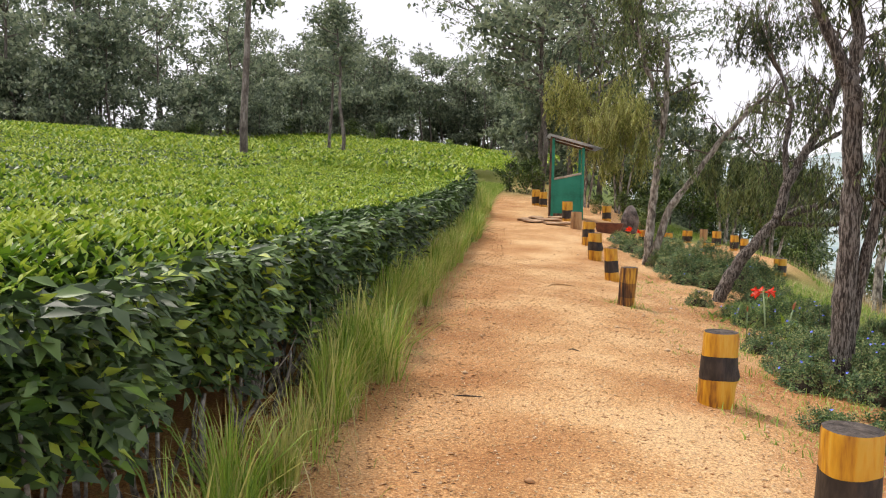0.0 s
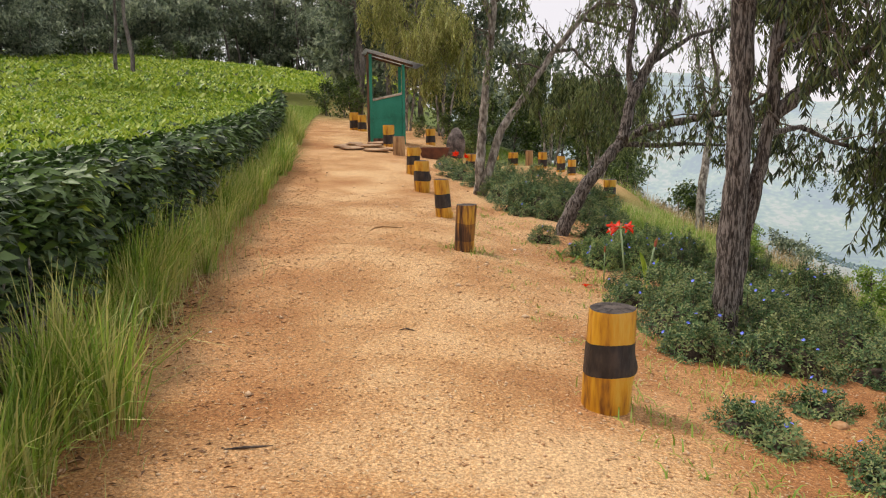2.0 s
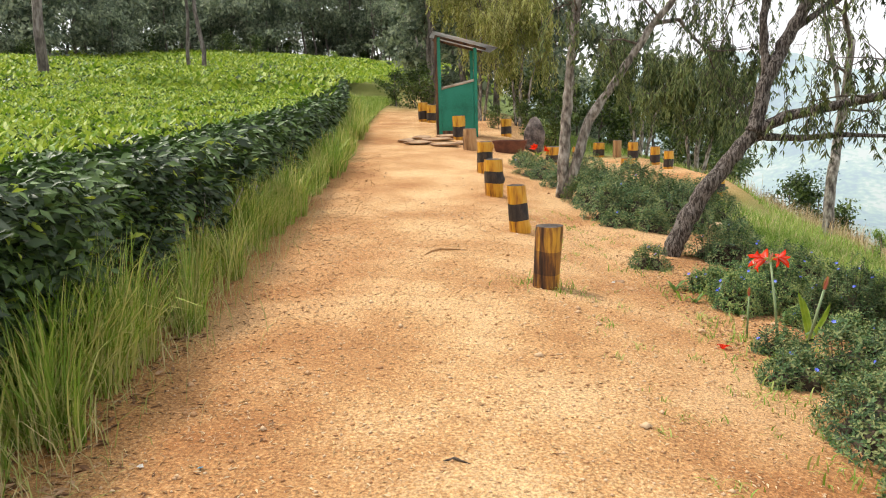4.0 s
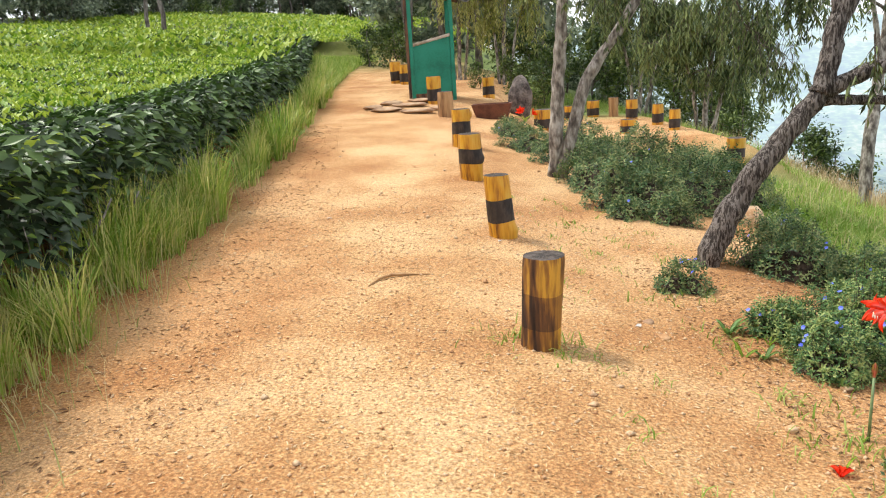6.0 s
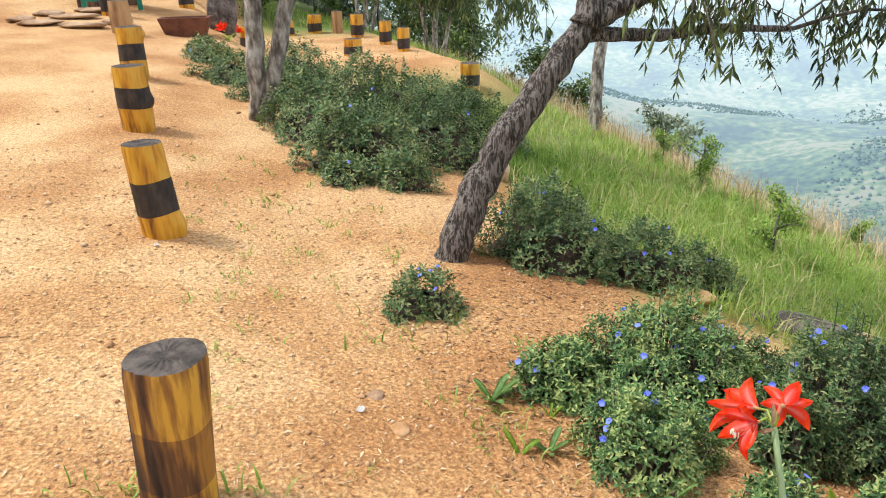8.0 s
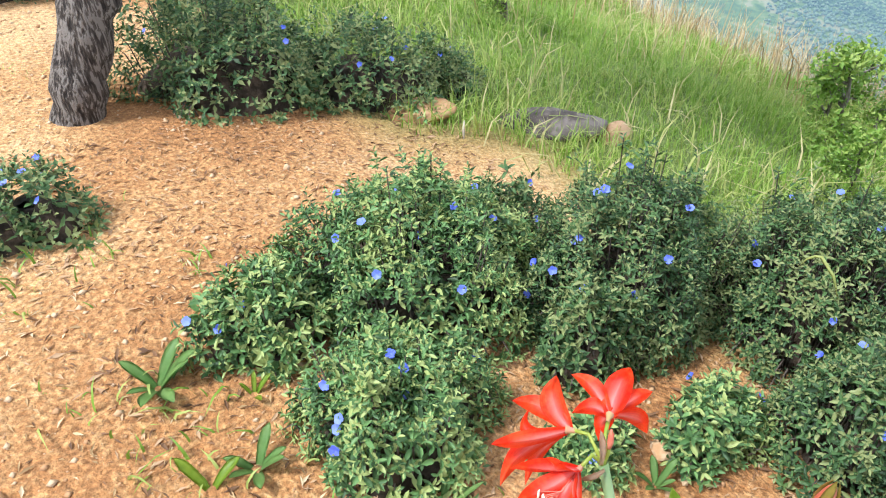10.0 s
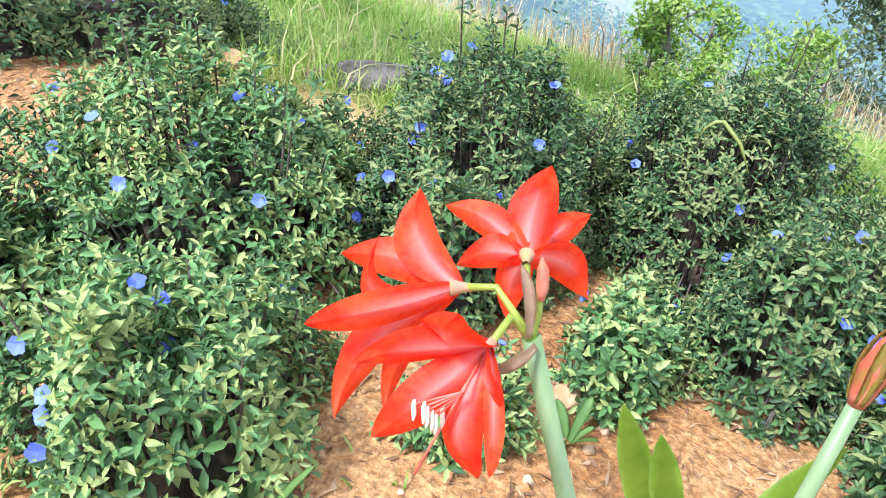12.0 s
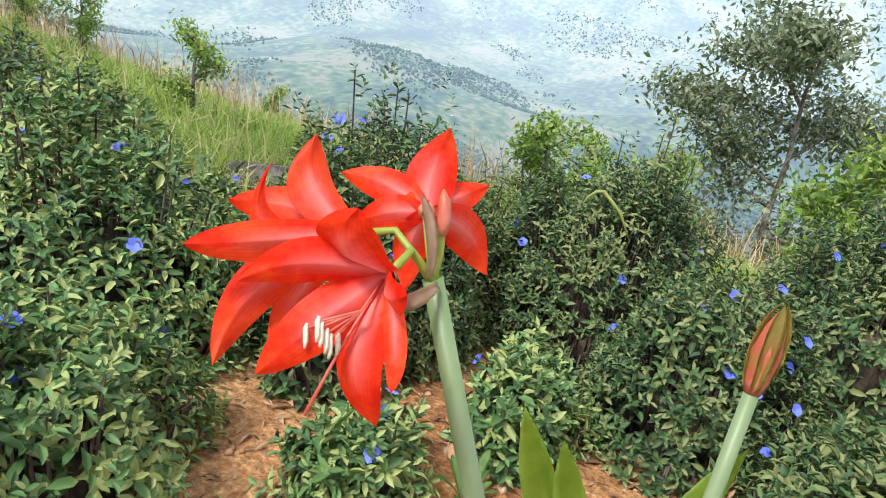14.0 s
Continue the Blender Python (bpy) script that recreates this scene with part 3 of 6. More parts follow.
part("woody_stems", tea_stems(), M_TEASTEM, tea, "grey woody stems at the foot of the hedge")


# ---- grass ----
def verge():
    """Tufts whose blades fan out from their foot, some with straw-thin seed stalks."""
    rng = np.random.default_rng(21)
    P, L, W, A, B = [], [], [], [], []
    for y0 in np.sort(np.r_[rng.uniform(0.2, 36, 175), rng.uniform(0.5, 14, 75), rng.uniform(11, 27, 70)]):
        thick = float(np.clip(0.45 + 0.9 * ripple(0.7 * y0, 1.3 * y0) + rng.normal(0, 0.25), 0.06, 1.0)) * (0.5 if y0 < 4.5 else 1.0)
        k = int((170 if y0 < 16 else 80) * thick) + 10
        s0 = float(curve(y0, [(0, -2.80), (4, -2.85), (6.6, -3.08), (10.5, -3.14), (15, -2.92), (24, -2.82), (40, -2.9)])) + rng.normal(0, 0.07 if y0 < 5 else 0.14)
        a = rng.uniform(0, 2 * np.pi, k)
        q = 0.12 * np.sqrt(rng.uniform(0, 1, k)) * (0.6 + 0.7 * thick)
        y, s = y0 + 1.3 * q * np.sin(a), s0 + q * np.cos(a)
        x = from_side(s - bend(y), y)
        P.append(np.stack([x, y, ground_z(x, y) - 0.01], 1))
        tall = rng.uniform(0.6, 1.3) * (0.65 + 0.35 * thick)
        L.append(rng.uniform(0.25, 0.85, k) * tall)
        W.append(rng.uniform(0.006, 0.013, k) * (1 if y0 < 16 else 1.8))
        A.append(a + rng.normal(0, 0.5, k))
        B.append(0.10 + 3.2 * q * rng.uniform(0.5, 1.5, k))
    return blades("verge_grass", np.concatenate(P), np.concatenate(L), np.concatenate(W), np.concatenate(B), rng, away=np.concatenate(A))


def verge_straw():
    rng = np.random.default_rng(22)
    n = 3200
    y = np.r_[rng.uniform(0.2, 12, n // 2), rng.uniform(0.2, 34, n - n // 2)]
    s = -2.85 - 0.008 * y + rng.normal(0, 0.2, n)
    x = from_side(s - bend(y), y)
    return blades("dry_verge_blades", np.stack([x, y, ground_z(x, y) - 0.01], 1), rng.uniform(0.08, 0.5, n), rng.uniform(0.003, 0.007, n), 0.8, rng)


tagged(part("dry_verge_blades", verge_straw(), M_PALEGRASS, None), "dry yellowed blades among the path-edge grass", "grass", kind="stuff")
def far_verge():
    rng = np.random.default_rng(23)
    n = 15000
    y = 23 + 30 * rng.uniform(0, 1, n) ** 1.2
    s = -2.75 + 0.02 * (y - 23) - rng.uniform(0, 1, n) * (0.5 + bend(y))
    x = from_side(s, y)
    return blades("far_verge_grass", np.stack([x, y, ground_z(x, y) - 0.01], 1), rng.uniform(0.12, 0.5, n), rng.uniform(0.012, 0.024, n), 0.5, rng, True)


tagged(part("far_verge_grass", far_verge(), M_TURF, None), "soft green grass where the path bends behind the tea", "grass", kind="stuff")
grass = part("verge_grass", verge(), M_GRASS, None)
tagged(grass, "tall wispy green grass tufts along the path edge", "grass", kind="stuff")


def turf(n, s_lo, s_hi, y_lo, y_hi, l_lo, l_hi, w, seed, skip=None):
    rng = np.random.default_rng(seed)
    s, y = rng.uniform(s_lo, s_hi, n), rng.uniform(y_lo, y_hi, n)
    x = from_side(s, y)
    keep = s + 0.35 * ripple(x, y) > 3.1
    keep &= ~((y > 19.5) & (y < 28) & (s < 6))
    x, y, s = x[keep], y[keep], s[keep]
    k = len(x)
    P = np.stack([x, y, ground_z(x, y) - 0.01], 1)
    return blades("turf", P, rng.uniform(l_lo, l_hi, k) * (1 + 0.4 * ripple(2 * x, 2 * y)), np.full(k, w) * rng.uniform(0.7, 1.3, k), 0.6, rng, True)


for spec in ((62000, 3.0, 8.5, 8, 17, 0.06, 0.22, 0.0065, 31), (30000, 3.0, 10, 15, 30, 0.10, 0.28, 0.012, 32), (5000, 3.0, 9, 2, 8.5, 0.15, 0.32, 0.01, 33)):
    tagged(part("slope_grass", turf(*spec), M_TURF, None), "lush bright green grass on the falling slope", "grass", kind="stuff")


def mixed_straw():
    rng = np.random.default_rng(43)
    n = 9000
    s, y = rng.uniform(3.2, 9, n), rng.uniform(7, 24, n)
    x = from_side(s, y)
    ok = (ripple(1.3 * x, 1.1 * y) > -0.1) & ~((y > 19.5) & (s < 6))
    x, y = x[ok], y[ok]
    k = len(x)
    return blades("dry_blades", np.stack([x, y, ground_z(x, y)], 1), rng.uniform(0.12, 0.4, k), rng.uniform(0.006, 0.012, k), 0.7, rng, True)


tagged(part("dry_blades", mixed_straw(), M_PALEGRASS, None), "pale yellowing grass blades among the green", "grass", kind="stuff")


def dry_fringe():
    rng = np.random.default_rng(41)
    n = 9000
    y = rng.uniform(7, 30, n)
    s = rng.normal(9.0, 1.2, n) + 0.06 * (y - 15)
    x = from_side(s, y)
    return blades("dry_grass", np.stack([x, y, ground_z(x, y)], 1), rng.uniform(0.3, 0.75, n), rng.uniform(0.006, 0.012, n), 0.35, rng, True)


tagged(part("dry_grass", dry_fringe(), M_STRAW, None), "straw-coloured dry grass along the slope's brow", "grass", kind="stuff")


def weeds():
    rng = np.random.default_rng(51)
    P, L = [], []
    for k in range(220):
        y0, s0 = rng.uniform(3, 15), rng.uniform(0.1, 1.9) ** 1.0
        m = rng.integers(4, 14)
        y, s = y0 + rng.normal(0, 0.04, m), s0 + rng.normal(0, 0.04, m)
        x = from_side(s, y)
        P.append(np.stack([x, y, ground_z(x, y) - 0.005], 1))
        L.append(rng.uniform(0.02, 0.075, m))
    P, L = np.concatenate(P), np.concatenate(L)
    return blades("ground_weeds", P, L, L * 0.13, 0.9, rng)


def weed_patch():
    """Short matted grass where the soil runs up to the bushes."""
    rng = np.random.default_rng(52)
    P = []
    for x0, y0, r, k in ((4.45, 9.15, 0.2, 160), (4.7, 9.45, 0.18, 130), (4.2, 9.75, 0.12, 60), (4.3, 8.6, 0.16, 80), (4.15, 10.2, 0.12, 50), (3.9, 10.9, 0.14, 46), (4.6, 6.6, 0.16, 70),
                         (4.2, 5.8, 0.14, 60), (3.95, 6.1, 0.1, 40), (4.5, 5.2, 0.2, 70), (2.55, 10.5, 0.1, 50), (2.9, 10.4, 0.1, 60), (3.55, 11.7, 0.14, 40), (4.9, 5.0, 0.2, 60), (5.0, 6.9, 0.2, 110), (4.4, 7.6, 0.14, 60)):
        x, y = x0 + rng.normal(0, r, k), y0 + rng.normal(0, r, k)
        P.append(np.stack([x, y, ground_z(x, y) - 0.005], 1))
    P = np.concatenate(P)
    L = rng.uniform(0.03, 0.11, len(P))
    return blades("weed_patch", P, L, L * 0.11, 0.9, rng)


tagged(part("weed_patch", weed_patch(), M_TURF, None), "short matted green weeds on the soil by the bushes", "weeds", kind="stuff")
tagged(part("ground_weeds", weeds(), M_TURF, None), "small green weeds sprouting from the bare soil", "weeds", kind="stuff")


def litter(n, seed, s_lo, s_hi, y_lo, y_hi, size):
    rng = np.random.default_rng(seed)
    s, y = rng.uniform(s_lo, s_hi, n), rng.uniform(y_lo, y_hi, n)
    x = from_side(s, y)
    a = rng.uniform(0, 2 * np.pi, n)
    D = np.stack([np.cos(a), np.sin(a), rng.normal(0, 0.12, n)], 1)
    N = np.stack([rng.normal(0, 0.35, n), rng.normal(0, 0.35, n), np.ones(n)], 1)
    L = size * rng.uniform(0.4, 1.5, n)
    return leaves("litter", np.stack([x, y, land_z(x, y) + 0.004], 1), D, N, L, L * rng.uniform(0.08, 0.3, n), KITE)


tagged(part("leaf_litter", litter(15000, 61, -2.4, 1.7, 1.5, 14, 0.03), M_STRAW, None), "dry straw and leaf flakes strewn over the path", "litter", kind="stuff")
tagged(part("leaf_litter", litter(5000, 64, -2.6, 2.9, 1.5, 15, 0.026), M_LITTER, None), "brown leaf crumbs and bark flakes on the path", "litter", kind="stuff")
tagged(part("leaf_litter", litter(3500, 65, -3.5, -2.7, -0.5, 9, 0.07), M_LITTER, None), "dead tea leaves lying under the hedge", "litter", kind="stuff")
tagged(part("leaf_litter", litter(4500, 63, -3.1, -1.9, 1.5, 20, 0.04), M_LITTER, None), "dead grass and twigs along the path edge", "litter", kind="stuff")
tagged(part("leaf_litter", litter(5500, 62, 1.1, 3.2, 9, 12.5, 0.035), M_LITTER, None), "brown dead leaves and twigs on the soil", "litter", kind="stuff")


def pebbles(n, seed, s_lo, s_hi, y_lo, y_hi, r_lo, r_hi):
    rng = np.random.default_rng(seed)
    s, y = rng.uniform(s_lo, s_hi, n), rng.uniform(y_lo, y_hi, n)
    x = from_side(s, y)
    r = r_lo + (r_hi - r_lo) * rng.uniform(0, 1, n) ** 4
    o = np.array([(1, 0, 0), (-1, 0, 0), (0, 1, 0), (0, -1, 0), (0, 0, 0.7), (0, 0, -0.7)], float)
    tf = np.array([(0, 2, 4), (2, 1, 4), (1, 3, 4), (3, 0, 4), (2, 0, 5), (1, 2, 5), (3, 1, 5), (0, 3, 5)])
    co = np.stack([x, y, land_z(x, y) + 0.2 * r], 1)[:, None] + o[None] * (r[:, None, None] * rng.uniform(0.55, 1.3, (n, 6, 1)))
    return tri_mesh("pebbles", co.reshape(-1, 3), (np.arange(n)[:, None, None] * 6 + tf[None]).reshape(-1, 3))


tagged(part("pebbles", pebbles(420, 72, -2.7, 2.9, 1.5, 18, 0.012, 0.034), M_PEBBLE, None), "scattered thumb-sized ochre stones on the path", "pebbles", kind="stuff")
tagged(part("pebbles", pebbles(26000, 71, -2.6, 2.6, 1.0, 15, 0.0025, 0.016), M_PEBBLE, None), "small ochre pebbles and grit on the path", "pebbles", kind="stuff")


# ---- trees ----
def branch(bm, p, d, length, r, depth, tips, rng, droop=0.0, spread=0.8, kids=3, segs=4, sides=6):
    """A crooked tapering limb with its boughs; collects the ends of the twigs."""
    pts = [p.copy()]
    for k in range(segs):
        d = (d + Vector((rng.gauss(0, 0.16), rng.gauss(0, 0.16), rng.gauss(0.02, 0.12) - droop))).normalized()
        pts.append(pts[-1] + d * (length / segs))
        if depth <= 1:
            tips.append((pts[-1].copy(), d.copy()))
    tube(bm, pts, [max(0.004, r * (1 - 0.62 * k / segs)) for k in range(segs + 1)], sides if depth > 0 else 4, False)
    if depth > 0:
        for k in range(kids):
            at = pts[rng.randint(max(1, segs // 2), segs)]
            q = (d + Vector((rng.gauss(0, spread), rng.gauss(0, spread), rng.gauss(0.1, spread * 0.6)))).normalized()
            branch(bm, at, q, length * rng.uniform(0.5, 0.8), r * 0.45, depth - 1, tips, rng, droop, spread, kids, max(3, segs - 1), sides - 1)


def clumps(tips, per, radius, size, seed, flat=0.6):
    rng = np.random.default_rng(seed)
    T = np.array([p for p, d in tips])
    C = np.repeat(T, per, 0)
    n = len(C)
    P = C + rng.normal(0, 1, (n, 3)) * np.array([radius, radius, radius * flat])
    D = rng.normal(0, 1, (n, 3)) + np.array([0, 0, -0.1])
    N = rng.normal(0, 0.6, (n, 3)) + np.array([0, 0, 1.0])
    L = size * rng.uniform(0.5, 1.4, n)
    return leaves("crown", P, D, N, L, L * rng.uniform(0.35, 0.6, n), KITE)


def weeping(bm, tips, per, length, leaf, seed, each=8, tassel=False):
    """Thin hanging twigs with narrow leaves: along the whole twig, or as loose tassels towards its end."""
    rng = np.random.default_rng(seed)
    P, D = [], []
    for p, d in tips:
        if tassel and rng.uniform() < 0.12:
            continue
        for k in range(per):
            q = np.array(p) + rng.normal(0, 0.10, 3)
            n, ln = each, length * rng.uniform(0.3, 1.3)
            sway = rng.normal(0, 0.3 if tassel else 0.16, 2)
            u = np.sort(rng.uniform(0.45, 1, n)) if tassel else np.linspace(0.1, 1, n)
            line = q + np.stack([sway[0] * u * ln, sway[1] * u * ln, -u ** 1.3 * ln], 1)
            tube(bm, [q, line[n // 2], line[-1]], [0.004, 0.003, 0.002], 3, False)
            for m in range(2):
                a = rng.uniform(0, 2 * np.pi, n)
                P.append(line)
                D.append(np.stack([0.5 * np.cos(a), 0.5 * np.sin(a), rng.uniform(-1.4, -0.5, n)], 1))
    P, D = np.concatenate(P), np.concatenate(D)
    n = len(P)
    L = leaf * rng.uniform(0.6, 1.3, n)
    return leaves("crown", P, D, rng.normal(0, 1, (n, 3)), L, L * (0.19 if tassel else 0.2), KITE)


def weeping_tree(label, limbs, seed, strand, leaf, per, bark=None, each=8, kids=3, material=None, depth=2, boughs=2, reach=0.9, tassel=False):
    """limbs: (points, radius at foot, radius at end, boughs grow from it)."""
    rng = random.Random(seed)
    tree = tagged(new("tree"), label, "tree")
    bm, tw, tips = bmesh.new(), bmesh.new(), []
    for pts, r0, r1, grows in limbs:
        pts = [Vector(p) for p in pts]
        fine = []
        for a, b in zip(pts[:-1], pts[1:]):
            fine += [a.lerp(b, k / 8) + Vector((rng.gauss(0, 0.008), rng.gauss(0, 0.008), 0)) * (k > 0) for k in range(8)]
        fine.append(pts[-1])
        n = len(fine)
        tube(bm, fine, [(r0 + (r1 - r0) * k / (n - 1)) * (1 + rng.gauss(0, 0.05)) * (1.25 if k == 0 else 1) for k in range(n)], 20)
        if grows:
            boughs_here = boughs if grows is True else grows
            d = (fine[-1] - fine[-3]).normalized()
            for k in range(boughs_here):
                branch(tw, fine[-1 - k % 2], (d + Vector((rng.gauss(0, .35), rng.gauss(0, .35), rng.gauss(.1, .3)))).normalized(), reach * rng.uniform(.8, 1.3), r1 * 0.8, depth, tips, rng, 0.04, 0.7, kids)
            for f in (fine[int(0.65 * n):-1:4] if boughs_here > 1 else fine[int(0.6 * n):-1:8]):
                branch(tw, f, Vector((rng.gauss(0, 1), rng.gauss(0, 1), rng.uniform(0, 1))).normalized(), reach * 0.7, r1 * 0.5, depth - 1, tips, rng, 0.05, 0.7, kids)
    for v in bm.verts:
        k = noise.noise(Vector((v.co.x * 22, v.co.y * 22, v.co.z * 5))) * 0.009 + noise.noise(v.co * 45) * 0.005
        v.co += Vector((k, -k, k * 0.3))
    part("trunk", bm, bark or M_BARK, tree)
    crown = weeping(tw, tips, per, strand, leaf, seed, each, tassel)
    tagged(part("fine_branching", tw, M_TWIG, tree), kind="stuff")
    part("crown", crown, material or M_WEEP, tree)
    return tree


weeping_tree("rough-barked twin-stemmed tree with drooping narrow leaves", [
    ([(5.08, 7.9, -0.45), (5.1, 7.9, 0.3), (5.12, 7.92, 1.4), (5.08, 7.9, 2.3), (5.03, 7.88, 2.65)], 0.11, 0.078, False),
    ([(5.03, 7.88, 2.6), (4.8, 7.8, 3.1), (4.6, 7.75, 3.6), (4.4, 7.9, 4.3)], 0.06, 0.036, True),
    ([(5.03, 7.88, 2.6), (5.1, 7.9, 3.1), (4.95, 7.95, 3.8), (5.1, 8.1, 4.6)], 0.066, 0.04, True),
    ([(5.16, 7.93, -0.1), (5.22, 7.95, 0.5), (5.36, 7.98, 1.35), (5.40, 8.0, 2.3), (5.7, 8.1, 3.2)], 0.066, 0.04, True),
    ([(5.37, 7.98, 1.42), (5.66, 8.02, 1.68), (6.0, 8.1, 1.86), (6.5, 8.25, 2.25)], 0.06, 0.04, True),
    ([(5.38, 8.0, 1.9), (5.8, 8.3, 2.1), (6.2, 8.6, 2.2)], 0.03, 0.018, True),
    ([(5.36, 8.0, 1.3), (5.75, 8.35, 1.35), (6.15, 8.6, 1.2)], 0.026, 0.016, True),
], 3, 0.34, 0.10, 4, each=7, tassel=True, boughs=2, material=M_DROOP)
weeping_tree("leaning grey-barked tree with arching limbs and hanging foliage", [
    ([(4.0, 12.74, -0.45), (4.2, 12.76, 0.05), (4.45, 12.78, 0.5), (4.92, 12.82, 1.1)], 0.12, 0.08, False),
    ([(4.92, 12.82, 1.1), (5.25, 12.8, 1.27), (5.85, 12.7, 1.4), (6.3, 12.25, 1.52), (6.4, 11.7, 1.62)], 0.07, 0.03, 1),
    ([(4.95, 12.84, 1.05), (5.45, 12.88, 1.02), (5.85, 12.9, 1.05), (6.4, 12.95, 1.02)], 0.045, 0.02, 1),
    ([(4.92, 12.82, 1.1), (5.02, 12.9, 1.6), (5.3, 13.0, 2.2), (5.6, 13.0, 2.8), (5.75, 13.1, 3.4)], 0.085, 0.05, True),
    ([(5.05, 12.92, 1.7), (5.0, 13.0, 2.3), (5.1, 13.2, 3.0), (4.9, 13.3, 3.6)], 0.05, 0.03, True),
    ([(5.3, 13.0, 2.2), (5.9, 13.1, 2.6), (6.5, 13.2, 2.75)], 0.04, 0.025, True),
], 8, 0.34, 0.09, 3, each=6, tassel=True, boughs=3, material=M_DROOP)
weeping_tree("pale slender tree forked at the foot with drooping crown", [
    ([(2.66, 16.5, -0.1), (2.70, 16.5, 0.9), (2.78, 16.5, 2.0), (2.94, 16.5, 3.5), (2.9, 16.6, 4.6)], 0.10, 0.055, True),
    ([(2.72, 16.46, -0.1), (3.1, 16.5, 1.2), (3.55, 16.55, 1.86), (4.1, 16.6, 2.7), (4.7, 16.65, 3.4)], 0.088, 0.045, True),
    ([(2.92, 16.5, 3.3), (2.5, 16.4, 4.2), (2.3, 16.3, 5.0)], 0.06, 0.04, True),
    ([(4.1, 16.6, 2.7), (4.5, 16.7, 2.75), (4.9, 16.8, 2.3)], 0.04, 0.02, True),
], 12, 0.75, 0.11, 2, bark=M_PALEBARK, each=10, tassel=True)
weeping_tree("thin pale-trunked tree on the grassy slope", [
    ([(8.0, 20.35, -1.95), (8.08, 20.5, -0.2), (8.3, 20.8, 1.2), (8.4, 20.9, 2.6)], 0.12, 0.07, True),
    ([(8.25, 20.7, 1.0), (8.0, 20.7, 2.2), (7.8, 20.8, 3.2)], 0.05, 0.03, True),
], 15, 0.6, 0.11, 1, bark=M_PALEBARK, kids=2)
for k, (x, y, h, label) in enumerate([(-0.8, 30.5, 4.6, "yellow-green weeping tree behind the green hut"), (0.7, 30.0, 3.8, "yellow-green weeping tree at the terrace edge"),
                                      (4.7, 28.2, 3.0, "thin green drooping tree beside the terrace posts"), (5.9, 24.5, 2.6, "low green drooping tree over the terrace")]):
    z = float(ground_z(x, y))
    weeping_tree(label, [([(x, y, z - 0.2), (x + .05, y, z + h * .4), (x + .15, y, z + h * .8)], 0.07, 0.045, True),
                         ([(x - .12, y, z - 0.2), (x - .25, y, z + h * .4), (x - .5, y, z + h * .75)], 0.05, 0.035, True),
                         ([(x + .14, y + .1, z - .2), (x + .4, y, z + h * .4), (x + .8, y, z + h * .7)], 0.05, 0.03, True)],
                 30 + k, 0.8 if k < 2 else 0.6, 0.17, 5 if k < 2 else 4, bark=M_PALEBARK, each=8, material=M_WEEPYELLOW if k < 2 else M_WEEP, depth=1, boughs=3, reach=h * 0.3)


def forest_tree(label, seed, h, bare, spread, per, radius, size, lean=0.0, material=None, category="tree", flat=0.5, levels=5):
    """A tall forest tree with layered boughs of small leaf clumps, standing at the origin."""
    rng = random.Random(seed)
    tree = tagged(new("tree"), label, category)
    bm, tips = bmesh.new(), []
    pts = [Vector((lean * h * u * u + rng.gauss(0, 0.012 * h) * (u > 0), rng.gauss(0, 0.012 * h) * (u > 0), u * h - 0.5 * (u == 0))) for u in (0, .2, .4, .6, .8, .95)]
    tube(bm, pts, [h * 0.0105 * (1.1 - u) + 0.025 for u in (0, .2, .4, .6, .8, .95)], 6)
    for k in range(levels * 2):
        u = bare + (1 - bare) * (k + rng.random()) / (levels * 2)
        i = min(4, int(u * 5))
        p = pts[i].lerp(pts[i + 1], u * 5 - i) if i < 5 else pts[-1]
        a = rng.uniform(0, 6.28)
        reach = spread * h * (0.55 + 0.6 * math.sin(math.pi * min(1, (u - bare) / (1 - bare) * 0.8 + 0.2))) * rng.uniform(0.6, 1.1)
        branch(bm, p, Vector((math.cos(a), math.sin(a), rng.uniform(0.15, 0.6))).normalized(), reach, h * 0.005 + 0.02, 1, tips, rng, 0.0, 0.6, 3, 3, 4)
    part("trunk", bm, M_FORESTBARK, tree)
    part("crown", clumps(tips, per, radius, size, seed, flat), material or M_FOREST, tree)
    return tree


def plant(ob, x, y, turn, size, dz=-0.1):
    return copy_thing(ob, pose(x, y, float(ground_z(x, y)) + dz, 0, 0, turn) @ Matrix.Diagonal((size, size, size, 1)))


PARK = (-40.0, 110.0)
tall_a = forest_tree("tall forest tree with bare trunk and airy crown", 101, 17, 0.45, 0.16, 12, 0.6, 0.55)
tall_b = forest_tree("tall dark tree with layered flat boughs", 102, 15, 0.35, 0.22, 13, 0.6, 0.58, flat=0.3)
tall_c = forest_tree("slender forest tree with tufted crown", 103, 14, 0.55, 0.14, 16, 0.5, 0.42, lean=0.06)
dense = forest_tree("broad dark-leaved tree at the forest edge", 104, 9, 0.12, 0.26, 18, 0.55, 0.54)
sapling = forest_tree("young yellow-green sapling on the grassy slope", 106, 2.2, 0.1, 0.26, 16, 0.12, 0.11, material=M_SAPLING, category="sapling", flat=1.0, levels=5)
broad = forest_tree("great spreading dark tree with layered flat boughs", 107, 13, 0.4, 0.46, 36, 0.75, 0.31, flat=0.22, levels=6)
shrub = forest_tree("leafy green shrub below the forest", 105, 3.2, 0.05, 0.42, 16, 0.28, 0.24, material=M_SHRUB, category="shrub", flat=0.8, levels=4)
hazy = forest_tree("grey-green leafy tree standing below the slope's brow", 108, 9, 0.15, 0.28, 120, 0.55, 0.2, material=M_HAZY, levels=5)
